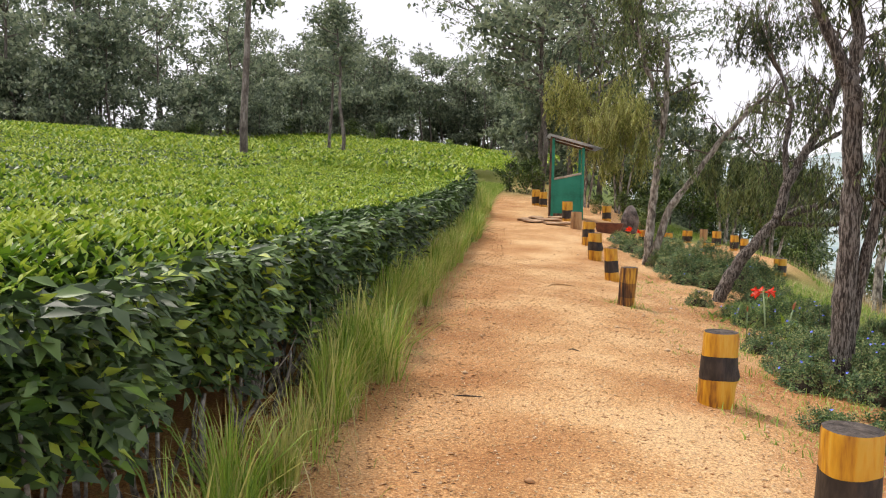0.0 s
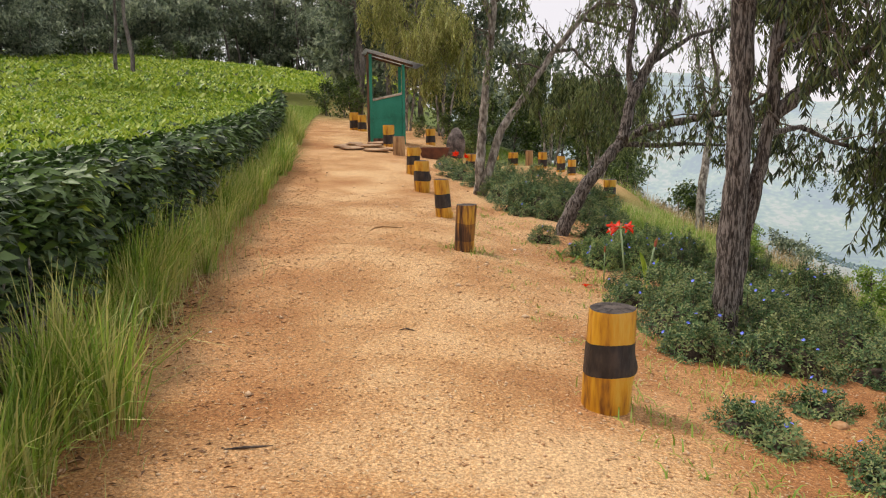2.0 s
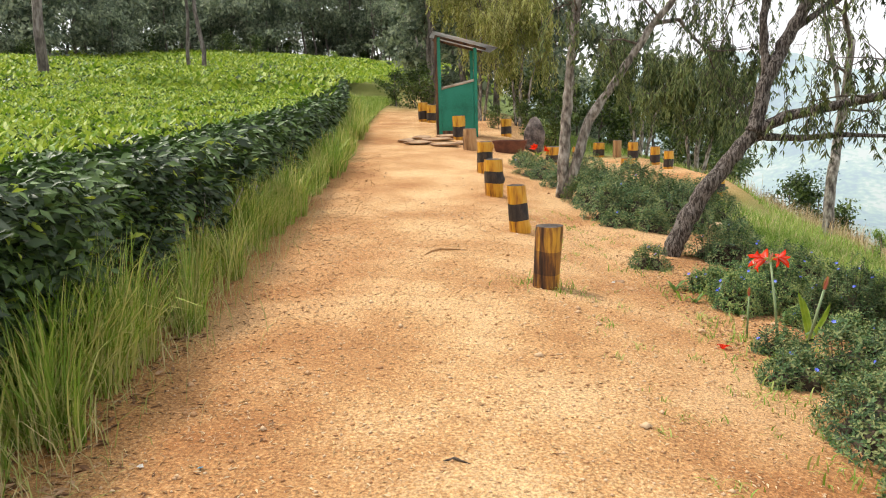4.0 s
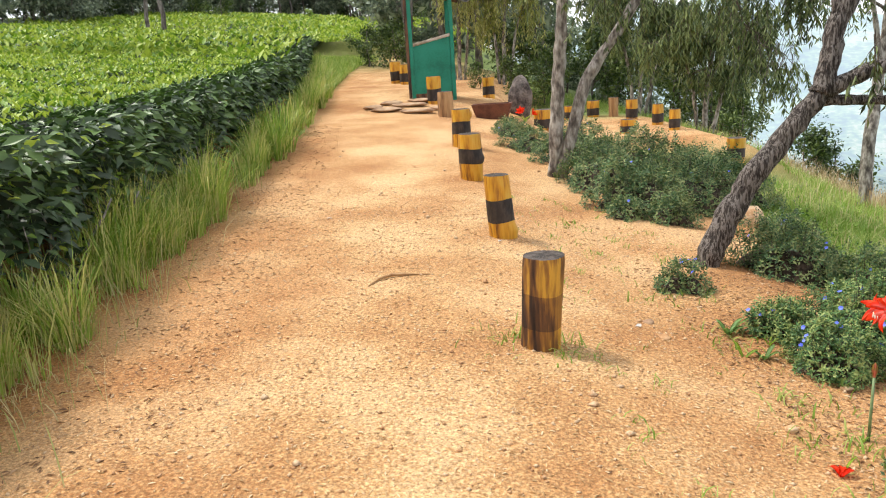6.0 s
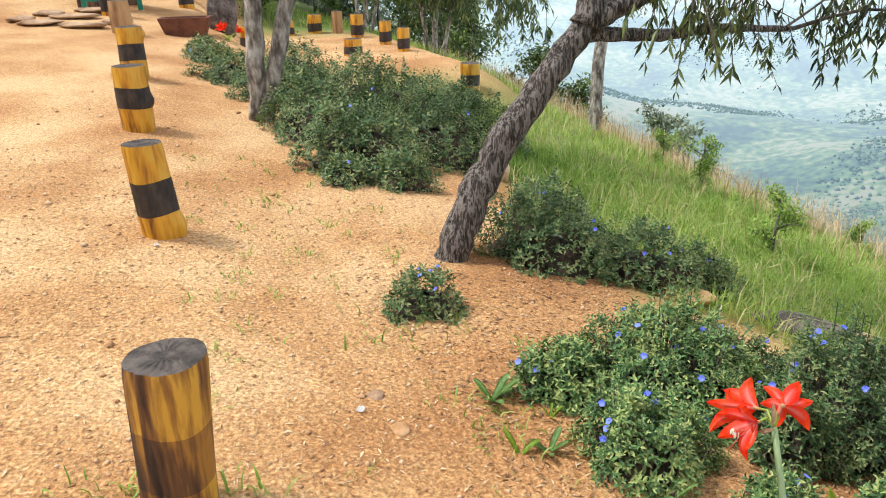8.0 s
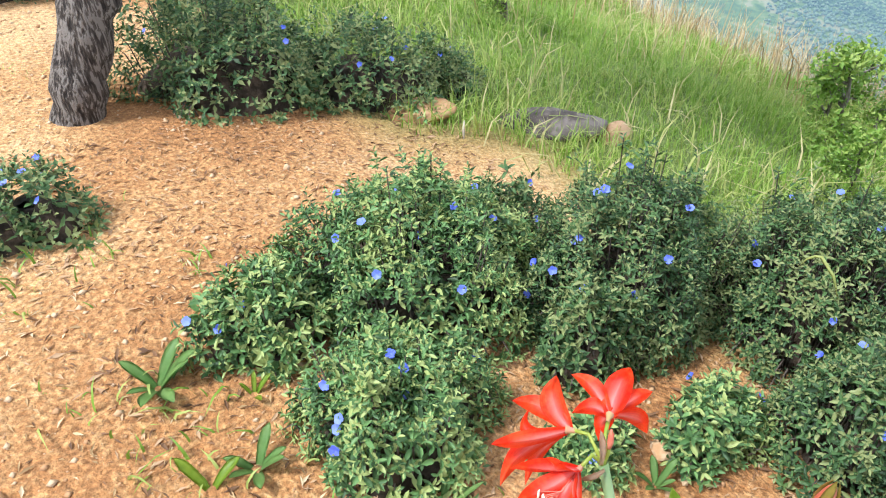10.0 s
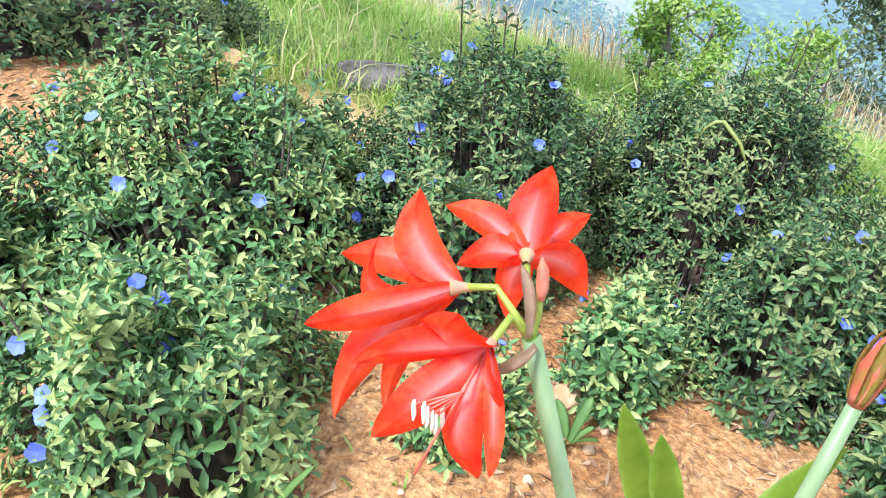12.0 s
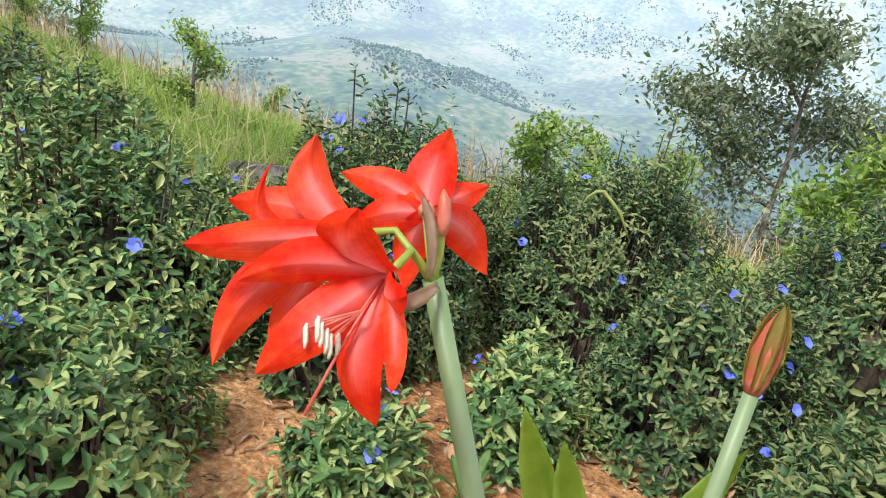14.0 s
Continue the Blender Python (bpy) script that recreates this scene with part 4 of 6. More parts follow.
for k, ob in enumerate((tall_a, tall_b, tall_c, dense, shrub, sapling, broad, hazy)):
    x, y = -70 + 9 * k, 74 + 2 * k
    ob.location = (x, y, float(ground_z(x, y)) - 0.1)
rng = random.Random(77)
# the forest behind the tea field
for k in range(122):
    a = rng.uniform(-14, 66)
    ridge = rampup(24, 40, a)
    r = rng.uniform(112, 150) * (1 - ridge) + rng.uniform(66, 100) * ridge
    x, y = 3.6 - r * math.sin(radians(a)), r * math.cos(radians(a))
    plant(rng.choice((tall_a, tall_b, tall_c, tall_b, dense)), x, y, rng.uniform(0, 360), rng.uniform(0.6, 1.0) * (1.05 if ridge > 0.5 else 1.0))
for k in range(112):
    a = rng.uniform(-12, 66)
    ridge = rampup(24, 40, a)
    r = rng.uniform(104, 125) * (1 - ridge) + rng.uniform(62, 78) * ridge
    x, y = 3.6 - r * math.sin(radians(a)), r * math.cos(radians(a))
    plant(rng.choice((dense, dense, shrub)), x, y, rng.uniform(0, 360), rng.uniform(0.75, 1.1) * (0.8 if ridge > 0.5 else 1.1))
for k in range(60):
    a = rng.uniform(5, 31)
    r = rng.uniform(110, 138)
    plant(rng.choice((tall_a, tall_b, tall_b, tall_c, dense)), 3.6 - r * math.sin(radians(a)), r * math.cos(radians(a)), rng.uniform(0, 360), rng.uniform(0.75, 1.05))
# single trees standing in the tea
plant(tall_c, -12.3, 22.9, 40, 0.9)
plant(tall_c, -19.6, 45.0, 150, 0.85)
plant(tall_c, -21.5, 47.0, 10, 0.8)
# the wood beyond the hut and along the terrace
for x, y, s, ob in [(-4.9, 42, 1.05, broad), (-1.2, 38, 0.8, broad), (-4.4, 39, 0.9, tall_b), (-3.0, 41, 0.9, tall_b), (-6.6, 48, 0.9, tall_b), (-4.5, 46, 0.8, dense), (-1.5, 42, 0.8, dense), (1.5, 40, 0.75, dense), (4, 37, 0.6, dense), (7, 38, 0.6, dense),
                    (-5.4, 43, 0.6, dense), (5.5, 33, 0.4, dense), (8.5, 34, 0.4, dense)]:
    plant(ob, x, y, rng.uniform(0, 360), s)
for x, y, s in [(-5.5, 36.5, 0.5), (-4.7, 37, 0.55), (-4.0, 35, 0.5), (0.3, 32.5, 0.6), (1.6, 33, 0.7), (2.6, 32, 0.6), (3.5, 31, 0.7), (4.6, 31, 0.6), (5.8, 29.5, 0.65), (6.8, 29, 0.6), (7.8, 30, 0.7), (1.0, 29, 0.35), (2.0, 28.6, 0.4),
                (9.6, 29.7, 0.55), (10.6, 30, 0.6), (11.4, 29.6, 0.5), (0.2, 27.8, 0.25), (7.2, 26.5, 0.45)]:
    plant(shrub, x, y, rng.uniform(0, 360), s)
for x, y, s in [(7.2, 13.9, 0.32), (8.2, 17.0, 0.36), (8.3, 9.2, 0.55), (7.2, 11.0, 0.26), (7.9, 10.8, 0.34), (8.6, 11.6, 0.34), (8.4, 18.5, 0.3), (7.6, 9.9, 0.3), (9.5, 15.5, 0.25)]:
    plant(sapling, x, y, rng.uniform(0, 360), s)
plant(hazy, 15.0, 11.2, 20, 0.52)
for x, y, turn, size in ((8.04, 11.6, 30, 0.36), (8.9, 11.15, 140, 0.34), (8.5, 11.9, 250, 0.3)):
    plant(sapling, x, y, turn, size)
plant(sapling, 8.4, 9.9, 60, 0.5)
plant(hazy, 16.2, 9.2, 80, 0.46)
plant(dense, 12.8, 27.0, 80, 0.25)


# ---- flowering bushes ----
def flower_mesh(r, seed):
    rng = random.Random(seed)
    bm = bmesh.new()
    c = bm.verts.new((0, 0, -0.25 * r))
    ring = []
    for k in range(15):
        a = 2 * math.pi * k / 15
        q = r * (1.0 if k % 3 else 0.86) * rng.uniform(0.94, 1.06)
        ring.append(bm.verts.new((q * math.cos(a), q * math.sin(a), 0.12 * r * rng.uniform(0, 1))))
    for k in range(15):
        bm.faces.new((c, ring[k], ring[(k + 1) % 15]))
    me = bpy.data.meshes.new("blue_flower")
    bm.to_mesh(me)
    bm.free()
    me.materials.append(M_BLUE)
    return me


BLUES = [flower_mesh(0.0145, k) for k in range(3)]


def bush(x, y, rx, ry, h, turn=0.0, dense=420, leaf=0.034, flowers=6, seed=0, shape=KITE, label="low grey-green bush with small blue flowers"):
    rng = np.random.default_rng(seed + 900)
    ob = thing("flowering_bush", x, y, label, "bush", "low flowering bushes beside the path")
    n = max(30, int((2.1 if shape is OVAL else 1.7) * dense * (rx * ry * 3.1 + (rx + ry) * 1.6 * h)))
    a, v = rng.uniform(0, 2 * np.pi, n), np.sqrt(rng.uniform(0, 1, n))
    lump = 1 + 0.14 * np.sin(3 * a + seed) + 0.1 * np.sin(5 * a + 2 * seed)
    c, s = math.cos(radians(turn)), math.sin(radians(turn))
    ex, ey = rx * lump * v * np.cos(a), ry * lump * v * np.sin(a)
    px, py = c * ex - s * ey, s * ex + c * ey
    top = h * (1 - v ** 3.2) * (1 + 0.24 * ripple(7 * (px + x), 7 * (py + y)) + 0.2 * ripple(19 * (px + x), 17 * (py + y)))
    pz = np.maximum(0.02, top * np.where(rng.uniform(0, 1, n) < 0.72, 1.0, rng.uniform(0.25, 0.9, n)) + rng.normal(0, 0.02, n))
    pz = pz * np.where(rng.uniform(0, 1, n) < 0.09, rng.uniform(1.08, 1.32, n), 1.0)
    lift = ground_z(px + x, py + y) - ground_z(x, y)
    C = np.stack([px, py, pz + lift], 1)
    out = unit(np.stack([px / rx * v ** 2, py / ry * v ** 2, np.full(n, 0.75)], 1) + rng.normal(0, 0.25, (n, 3)))
    k = 7
    ang = rng.uniform(0, 2 * np.pi, (n, 1)) + np.arange(k) * 2.4
    t1 = unit(np.cross(out, np.array([0.3, 0.9, 0.1])))
    t2 = np.cross(out, t1)
    D = t1[:, None] * np.cos(ang)[..., None] + t2[:, None] * np.sin(ang)[..., None] + out[:, None] * np.linspace(0.05, 1.1, k)[None, :, None]
    P = C[:, None] + out[:, None] * (np.linspace(-0.035, 0.012, k)[None, :, None] * leaf / 0.034)
    L = np.repeat(leaf * rng.uniform(0.65, 1.2, (n, 1)), k, 1) * np.linspace(1.05, 0.55, k)
    N = np.repeat(out[:, None], k, 1)
    me = leaves("foliage", P.reshape(-1, 3), D.reshape(-1, 3), N.reshape(-1, 3), L.ravel(), L.ravel() * (0.40 if shape is OVAL else 0.46), shape)
    part("foliage", me, M_BUSHOLD if seed in (2, 3, 4, 6, 8, 9, 11) or seed > 11 else M_BUSH, ob)
    # Dark shell that paints the shade in the leaf gaps, over brown twiggy growth.
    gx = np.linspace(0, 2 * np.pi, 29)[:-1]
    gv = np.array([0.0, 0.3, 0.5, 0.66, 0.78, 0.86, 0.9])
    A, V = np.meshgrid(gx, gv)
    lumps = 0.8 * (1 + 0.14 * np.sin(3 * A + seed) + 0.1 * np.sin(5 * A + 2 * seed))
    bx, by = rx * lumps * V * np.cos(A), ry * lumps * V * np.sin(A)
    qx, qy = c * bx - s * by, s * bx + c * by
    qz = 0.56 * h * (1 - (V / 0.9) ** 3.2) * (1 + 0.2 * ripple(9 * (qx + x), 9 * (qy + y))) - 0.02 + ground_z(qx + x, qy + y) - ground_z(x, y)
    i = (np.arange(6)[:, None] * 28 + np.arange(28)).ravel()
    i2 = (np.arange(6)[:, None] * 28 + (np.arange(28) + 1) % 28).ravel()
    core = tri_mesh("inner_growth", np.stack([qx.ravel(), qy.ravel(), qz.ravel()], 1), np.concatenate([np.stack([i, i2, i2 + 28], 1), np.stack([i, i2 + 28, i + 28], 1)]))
    part("inner_growth", core, M_BUSHCORE, ob, "twiggy inside of the bush with its shade painted dark")
    m = max(8, n // (4 if shape is OVAL else 12))
    pick = rng.choice(n, m)
    bm = bmesh.new()
    for q in pick:
        foot = Vector((C[q, 0] * 0.8, C[q, 1] * 0.8, float(ground_z(x + C[q, 0] * .8, y + C[q, 1] * .8) - ground_z(x, y)) - 0.01))
        tip = Vector(C[q])
        tube(bm, [foot, foot.lerp(tip, 0.5) + Vector((0, 0, 0.15 * h)), tip], [0.004, 0.003, 0.002], 3, False)
    tagged(part("stem_tangle", bm, M_TWIG, ob, "many thin brown bush stems"), kind="stuff")
    high = np.argsort(-(pz + 0.5 * h * rng.uniform(0, 1, n)))[: max(1, n // 2)]
    for q in rng.choice(high, max(1, int(1.3 * flowers))):
        f = new("blue_flower", BLUES[int(q) % 3])
        f.parent = ob
        f.location = Vector(C[q]) + Vector(out[q]) * 0.025
        f.rotation_euler = Vector(out[q] + np.array([-0.35, -0.35, 0])).to_track_quat("Z", "Y").to_euler()
    return ob


for k, (x, y, rx, ry, h, turn, dn, lf, fl) in enumerate([
    # round the red lily
    (4.80, 11.12, 0.46, 0.36, 0.37, -20, 860, 0.033, 9), (4.44, 10.62, 0.28, 0.24, 0.28, 0, 900, 0.034, 7), (5.48, 10.80, 0.50, 0.34, 0.44, -15, 1050, 0.028, 10),
    (6.10, 10.42, 0.52, 0.42, 0.50, -20, 900, 0.028, 10), (5.72, 10.0, 0.42, 0.28, 0.34, -10, 950, 0.031, 11), (4.28, 11.15, 0.24, 0.2, 0.2, 0, 640, 0.040, 4), (6.5, 9.65, 0.6, 0.5, 0.55, 0, 420, 0.04, 6),
    (4.84, 10.33, 0.15, 0.11, 0.12, 0, 800, 0.040, 3), (5.2, 11.35, 0.35, 0.25, 0.2, 0, 520, 0.038, 3), (5.10, 10.62, 0.2, 0.14, 0.34, 0, 640, 0.038, 2), (5.22, 10.22, 0.2, 0.13, 0.2, 0, 680, 0.04, 2), (5.42, 9.62, 0.3, 0.2, 0.2, 0, 620, 0.042, 4),
    # at the foot of the leaning tree
    (4.75, 12.80, 0.52, 0.34, 0.44, -10, 430, 0.042, 4), (5.45, 12.75, 0.55, 0.36, 0.36, -12, 400, 0.042, 4), (5.95, 12.75, 0.28, 0.24, 0.2, 0, 430, 0.04, 2), (4.9, 13.3, 0.45, 0.3, 0.4, 0, 330, 0.045, 1),
    (3.77, 12.0, 0.23, 0.2, 0.2, 0, 480, 0.042, 5),
    # beyond it, towards the terrace
    (3.7, 14.95, 0.66, 0.5, 0.5, 10, 260, 0.055, 3), (4.4, 15.6, 0.8, 0.6, 0.55, 0, 240, 0.055, 3), (3.3, 16.0, 0.6, 0.6, 0.5, 0, 240, 0.055, 3), (3.5, 14.35, 0.26, 0.22, 0.22, 0, 330, 0.05, 1),
    (3.95, 14.3, 0.3, 0.24, 0.26, 0, 330, 0.05, 1), (4.0, 17.2, 0.85, 0.6, 0.6, 0, 200, 0.06, 2), (2.9, 17.7, 0.6, 0.6, 0.36, 0, 200, 0.06, 2), (2.2, 18.6, 0.5, 0.55, 0.28, 0, 200, 0.06, 1),
    (3.1, 19.2, 0.6, 0.5, 0.4, 0, 180, 0.06, 1), (1.75, 20.0, 0.4, 0.5, 0.24, 0, 200, 0.06, 1), (4.9, 18.4, 0.7, 0.6, 0.4, 0, 160, 0.06, 1), (5.0, 16.6, 0.7, 0.6, 0.55, 0, 200, 0.06, 1),
    # round the twin-stemmed tree
    (4.85, 8.15, 0.48, 0.55, 0.36, 20, 430, 0.042, 4), (5.55, 8.1, 0.55, 0.5, 0.38, 0, 400, 0.042, 5), (5.0, 9.15, 0.5, 0.4, 0.34, 10, 430, 0.042, 3), (5.75, 9.0, 0.6, 0.42, 0.36, 0, 400, 0.042, 3),
    (6.4, 8.4, 0.6, 0.55, 0.38, 0, 330, 0.045, 4), (4.75, 7.45, 0.3, 0.28, 0.26, 0, 480, 0.042, 3), (5.4, 7.35, 0.42, 0.32, 0.3, 0, 430, 0.042, 4), (6.3, 7.4, 0.5, 0.36, 0.3, 0, 400, 0.042, 4),
    (4.75, 5.95, 0.26, 0.36, 0.14, 10, 430, 0.042, 3), (5.3, 6.45, 0.26, 0.2, 0.14, 0, 430, 0.042, 2), (5.35, 5.5, 0.36, 0.28, 0.16, 0, 430, 0.042, 7), (6.0, 6.3, 0.45, 0.36, 0.2, 0, 400, 0.042, 6),
    (4.45, 8.9, 0.24, 0.22, 0.2, 0, 480, 0.04, 2), (4.5, 9.5, 0.2, 0.16, 0.16, 0, 560, 0.04, 1),
]):
    bush(x, y, rx, ry, h, turn, dn, lf, fl, k, OVAL if k < 12 else KITE)


# ---- the red lilies ----
def tepal(bm, base, axis, out, length, width, open_, curl, nu=9, nv=4):
    """One petal: along the axis at first, opening outwards, its tip curling back; keeled along the middle."""
    axis, out = Vector(axis).normalized(), Vector(out).normalized()
    side_ = axis.cross(out).normalized()
    rows = []
    for i in range(nu + 1):
        u = i / nu
        c = base + axis * (length * (0.82 * u - curl * u ** 3)) + out * (length * (0.06 * u + open_ * u * u))
        w = width * (0.22 * (1 - u) + 1.9 * u ** 0.85 * (1 - u) ** 0.62) * (1 - 0.1 * u)
        row = []
        for j in range(nv + 1):
            v = 2 * j / nv - 1
            row.append(bm.verts.new(c + side_ * (0.5 * w * v) + (axis * 0.25 - out) * (-0.28 * w * v * v) + out * (0.03 * w * math.sin(9 * u + 3 * v))))
        rows.append(row)
    for r0, r1 in zip(rows[:-1], rows[1:]):
        for j in range(nv):
            bm.faces.new((r0[j], r0[j + 1], r1[j + 1], r1[j])).smooth = True


def bloom(parent, base, axis, size, turn, open_=0.62, curl=0.12, stamens=True, wide=0.5):
    axis = Vector(axis).normalized()
    a = axis.orthogonal().normalized()
    b = axis.cross(a)
    hub = None
    for k in range(6):
        bm = bmesh.new()
        q = radians(turn + 60 * k)
        o = math.cos(q) * a + math.sin(q) * b
        tepal(bm, Vector(base), axis, o, size * (1.0 if k % 2 else 1.06), size * wide * (1.0 if k % 2 else 0.86), open_ * (1 + 0.12 * math.sin(7 * k + turn)), curl * (1 + 0.6 * math.sin(3 * k)))
        part("petal", bm, M_RED, parent)
    bm = bmesh.new()
    tube(bm, [Vector(base) - axis * size * 0.25, Vector(base) - axis * size * 0.05, Vector(base) + axis * size * 0.12], [size * 0.035, size * 0.05, size * 0.075], 10)
    part("flower_tube", bm, M_TUBE, parent, "greenish pink flower tube")
    if stamens:
        for k in range(6):
            q = radians(60 * k + 20)
            o = (math.cos(q) * a + math.sin(q) * b) * 0.13 * size + Vector((0, 0, -0.10 * size))
            tip = Vector(base) + axis * size * 0.78 + o
            bm = bmesh.new()
            tube(bm, [Vector(base), Vector(base) + axis * size * 0.4 + o * 0.5, tip], [0.0011, 0.001, 0.0009], 5)
            st = part("stamen", bm, M_FILAMENT, parent)
            bm = bmesh.new()
            tube(bm, [tip + Vector((0, 0, -0.009)), tip + Vector((0, 0, -0.004)), tip + Vector((0, 0, 0.004)), tip + Vector((0, 0, 0.008))], [0.001, 0.0021, 0.0021, 0.001], 7)
            part("anther", bm, M_CREAM, st, "cream anther")
        bm = bmesh.new()
        tube(bm, [Vector(base), Vector(base) + axis * size * 0.6 + Vector((0, 0, -0.02 * size)), Vector(base) + axis * size * 1.12 + Vector((0, 0, -0.22 * size))], [0.0013, 0.0012, 0.0014], 6)
        part("style", bm, M_FILAMENT, parent)


def strap_leaf(parent, foot, tip, bow, width, material):
    foot, tip, bow = Vector(foot), Vector(tip), Vector(bow)
    d = tip - foot
    s = d.cross(bow).normalized() if bow.length else d.orthogonal().normalized()
    bm = bmesh.new()
    rows = []
    for i in range(13):
        u = i / 12
        c = foot + d * u + bow * (4 * u * (1 - u))
        w = width * min(1, 0.55 + u) * (1 - max(0, (u - 0.62) / 0.38) ** 2.2)
        n = bow.normalized() if bow.length else Vector((0, 0, 1))
        rows.append([bm.verts.new(c + s * (0.5 * w * v) + n * (0.16 * w * abs(v))) for v in (-1, -.5, 0, .5, 1)])
    for r0, r1 in zip(rows[:-1], rows[1:]):
        for j in range(4):
            bm.faces.new((r0[j], r0[j + 1], r1[j + 1], r1[j])).smooth = True
    bmesh.ops.solidify(bm, geom=bm.faces[:], thickness=0.0025)
    return part("strap_leaf", bm, material, parent)


R14, U14, F14 = Vector((0.5798, -0.801, 0.1491)), Vector((0.2618, 0.3564, 0.8969)), Vector((0.7716, 0.481, -0.4163))
TOP = Vector((4.53, 10.05, 0.197))


def near(r, u, f):
    """A place by the lily's head: centimetres across, up and deep."""
    return TOP + (R14 * r + U14 * u + F14 * f) * 0.01


def aim(r, u, f):
    return R14 * r + U14 * u + F14 * f


lily = tagged(new("red_lily"), "red lily with three open blooms on a thick pale stem", "flower")
foot = Vector((4.572, 9.85, float(ground_z(4.572, 9.85)) - 0.02))
bm = bmesh.new()
tube(bm, [foot, foot.lerp(TOP, 0.5) + Vector((0.002, -0.006, 0.0)), TOP], [0.0112, 0.0104, 0.009], 14)
part("stem", bm, M_STEM, lily)
for end, mid in (((-6.6, 3.9, 2.2), (-3.2, 4.1, 1.6)), ((-3.2, 0.7, -4.4), (-1.7, 2.4, -2.0)), ((-0.7, 5.9, 6.0), (-0.5, 4.0, 2.0)), ((0.7, 4.2, -0.4), (0.6, 2, 0.2))):
    bm = bmesh.new()
    tube(bm, [near(0, -0.3, 0), near(*[0.5 * m for m in mid]), near(*mid), near(*end)], [0.0042, 0.0036, 0.0034, 0.0038], 8)
    part("flower_stalk", bm, M_BUDGREEN, lily, "short green flower stalk")


def petal(base, tip, width, bow=(0, 0, 0), twist=0.0, axis=(0, 0, 1)):
    """A pointed petal from the throat to its tip, arched by bow, keeled and slightly wavy."""
    base, tip, bow = near(*base), near(*tip), aim(*bow) * 0.01
    d = tip - base
    s_ = d.cross(aim(*axis)).normalized()
    n_ = s_.cross(d).normalized()
    s_ = (s_ * math.cos(twist) + n_ * math.sin(twist)).normalized()
    n_ = s_.cross(d).normalized()
    w = width * 0.0132
    bm = bmesh.new()
    rib, cross = bm.verts.layers.float.new("midrib"), bm.verts.layers.float.new("across")
    rows = []
    for i in range(17):
        u = i / 16
        c = base + d * u + bow * (4 * u * (1 - u)) - n_ * (0.006 * u ** 5)
        k = w * (0.2 * (1 - u) + 1.8 * u ** 0.85 * (1 - u) ** 0.8)
        row = []
        for v in (-1, -.66, -.33, -.1, 0, .1, .33, .66, 1):
            p = bm.verts.new(c + s_ * (0.5 * k * v) + n_ * (0.16 * k * abs(v) ** 1.5 - 0.05 * k * max(0, 1 - 4 * abs(v)) + 0.02 * w * math.sin(11 * u + 4 * v)))
            p[rib] = 0.85 * max(0.0, 1 - abs(v) * 1.9) * max(0.0, 1 - u / 0.72) ** 0.7
            p[cross] = v
            row.append(p)
        rows.append(row)
    for r0, r1 in zip(rows[:-1], rows[1:]):
        for q in range(8):
            bm.faces.new((r0[q], r0[q + 1], r1[q + 1], r1[q])).smooth = True
    part("petal", bm, M_RED, lily)


def throat(base, axis, size):
    axis = aim(*axis).normalized()
    base = near(*base)
    bm = bmesh.new()
    tube(bm, [base - axis * size * 1.6, base - axis * size * 0.6, base, base + axis * size * 0.8], [size * 0.32, size * 0.4, size * 0.55, size * 0.8], 12, False)
    part("flower_tube", bm, M_TUBE, lily, "greenish pink flower tube")


# the bloom that faces aside
throat((-6.6, 3.9, 2.0), (-1, 0.0, -0.15), 0.011)
for tip, w, bow, tw in (((-10.6, 12.5, 4.6), 5.2, (-1.8, -0.2, 0), 0.0), ((-12.8, 9.7, -2.6), 2.6, (-3.4, -2.6, -2.0), 0.3), ((-17.8, 6.7, 3.2), 4.6, (0, 0.8, 1.0), 0.0),
                        ((-18.5, 2.9, -6.8), 3.7, (-0.4, -0.2, -1.2), 0.0), ((-17.2, -6.4, -4.0), 4.6, (-1.8, 1.0, -0.4), 0.0), ((-13.6, -7.2, -0.5), 3.6, (-1.2, 0.6, 1.0), 0.1)):
    petal((-6.6, 3.9, 1.9), tip, w, bow, tw, (-0.55, 0.0, 0.83))
# the bloom that hangs towards the path
throat((-3.2, 0.7, -4.4), (-0.35, -0.35, -0.87), 0.010)
for tip, w, bow, tw in (((-4.8, 5.7, -11.0), 5.3, (-2.0, -0.4, -1.6), 0.0), ((-14.0, 0.5, -8.4), 4.0, (0.2, 1.0, -2.0), 0.0), ((-13.0, -6.7, -6.8), 4.6, (0.2, 0.4, -2.2), 0.0),
                        ((-4.1, -11.0, -4.5), 4.3, (-1.8, -0.4, -2.8), 0.0), ((-2.6, -7.4, -11.8), 1.9, (0.4, -0.6, -0.6), 0.6), ((-1.0, -0.5, -12.4), 3.2, (-0.8, -0.9, -1.0), 0.2)):
    petal((-3.3, 0.6, -4.6), tip, w, bow, tw, (0.3, 0.3, 0.9))
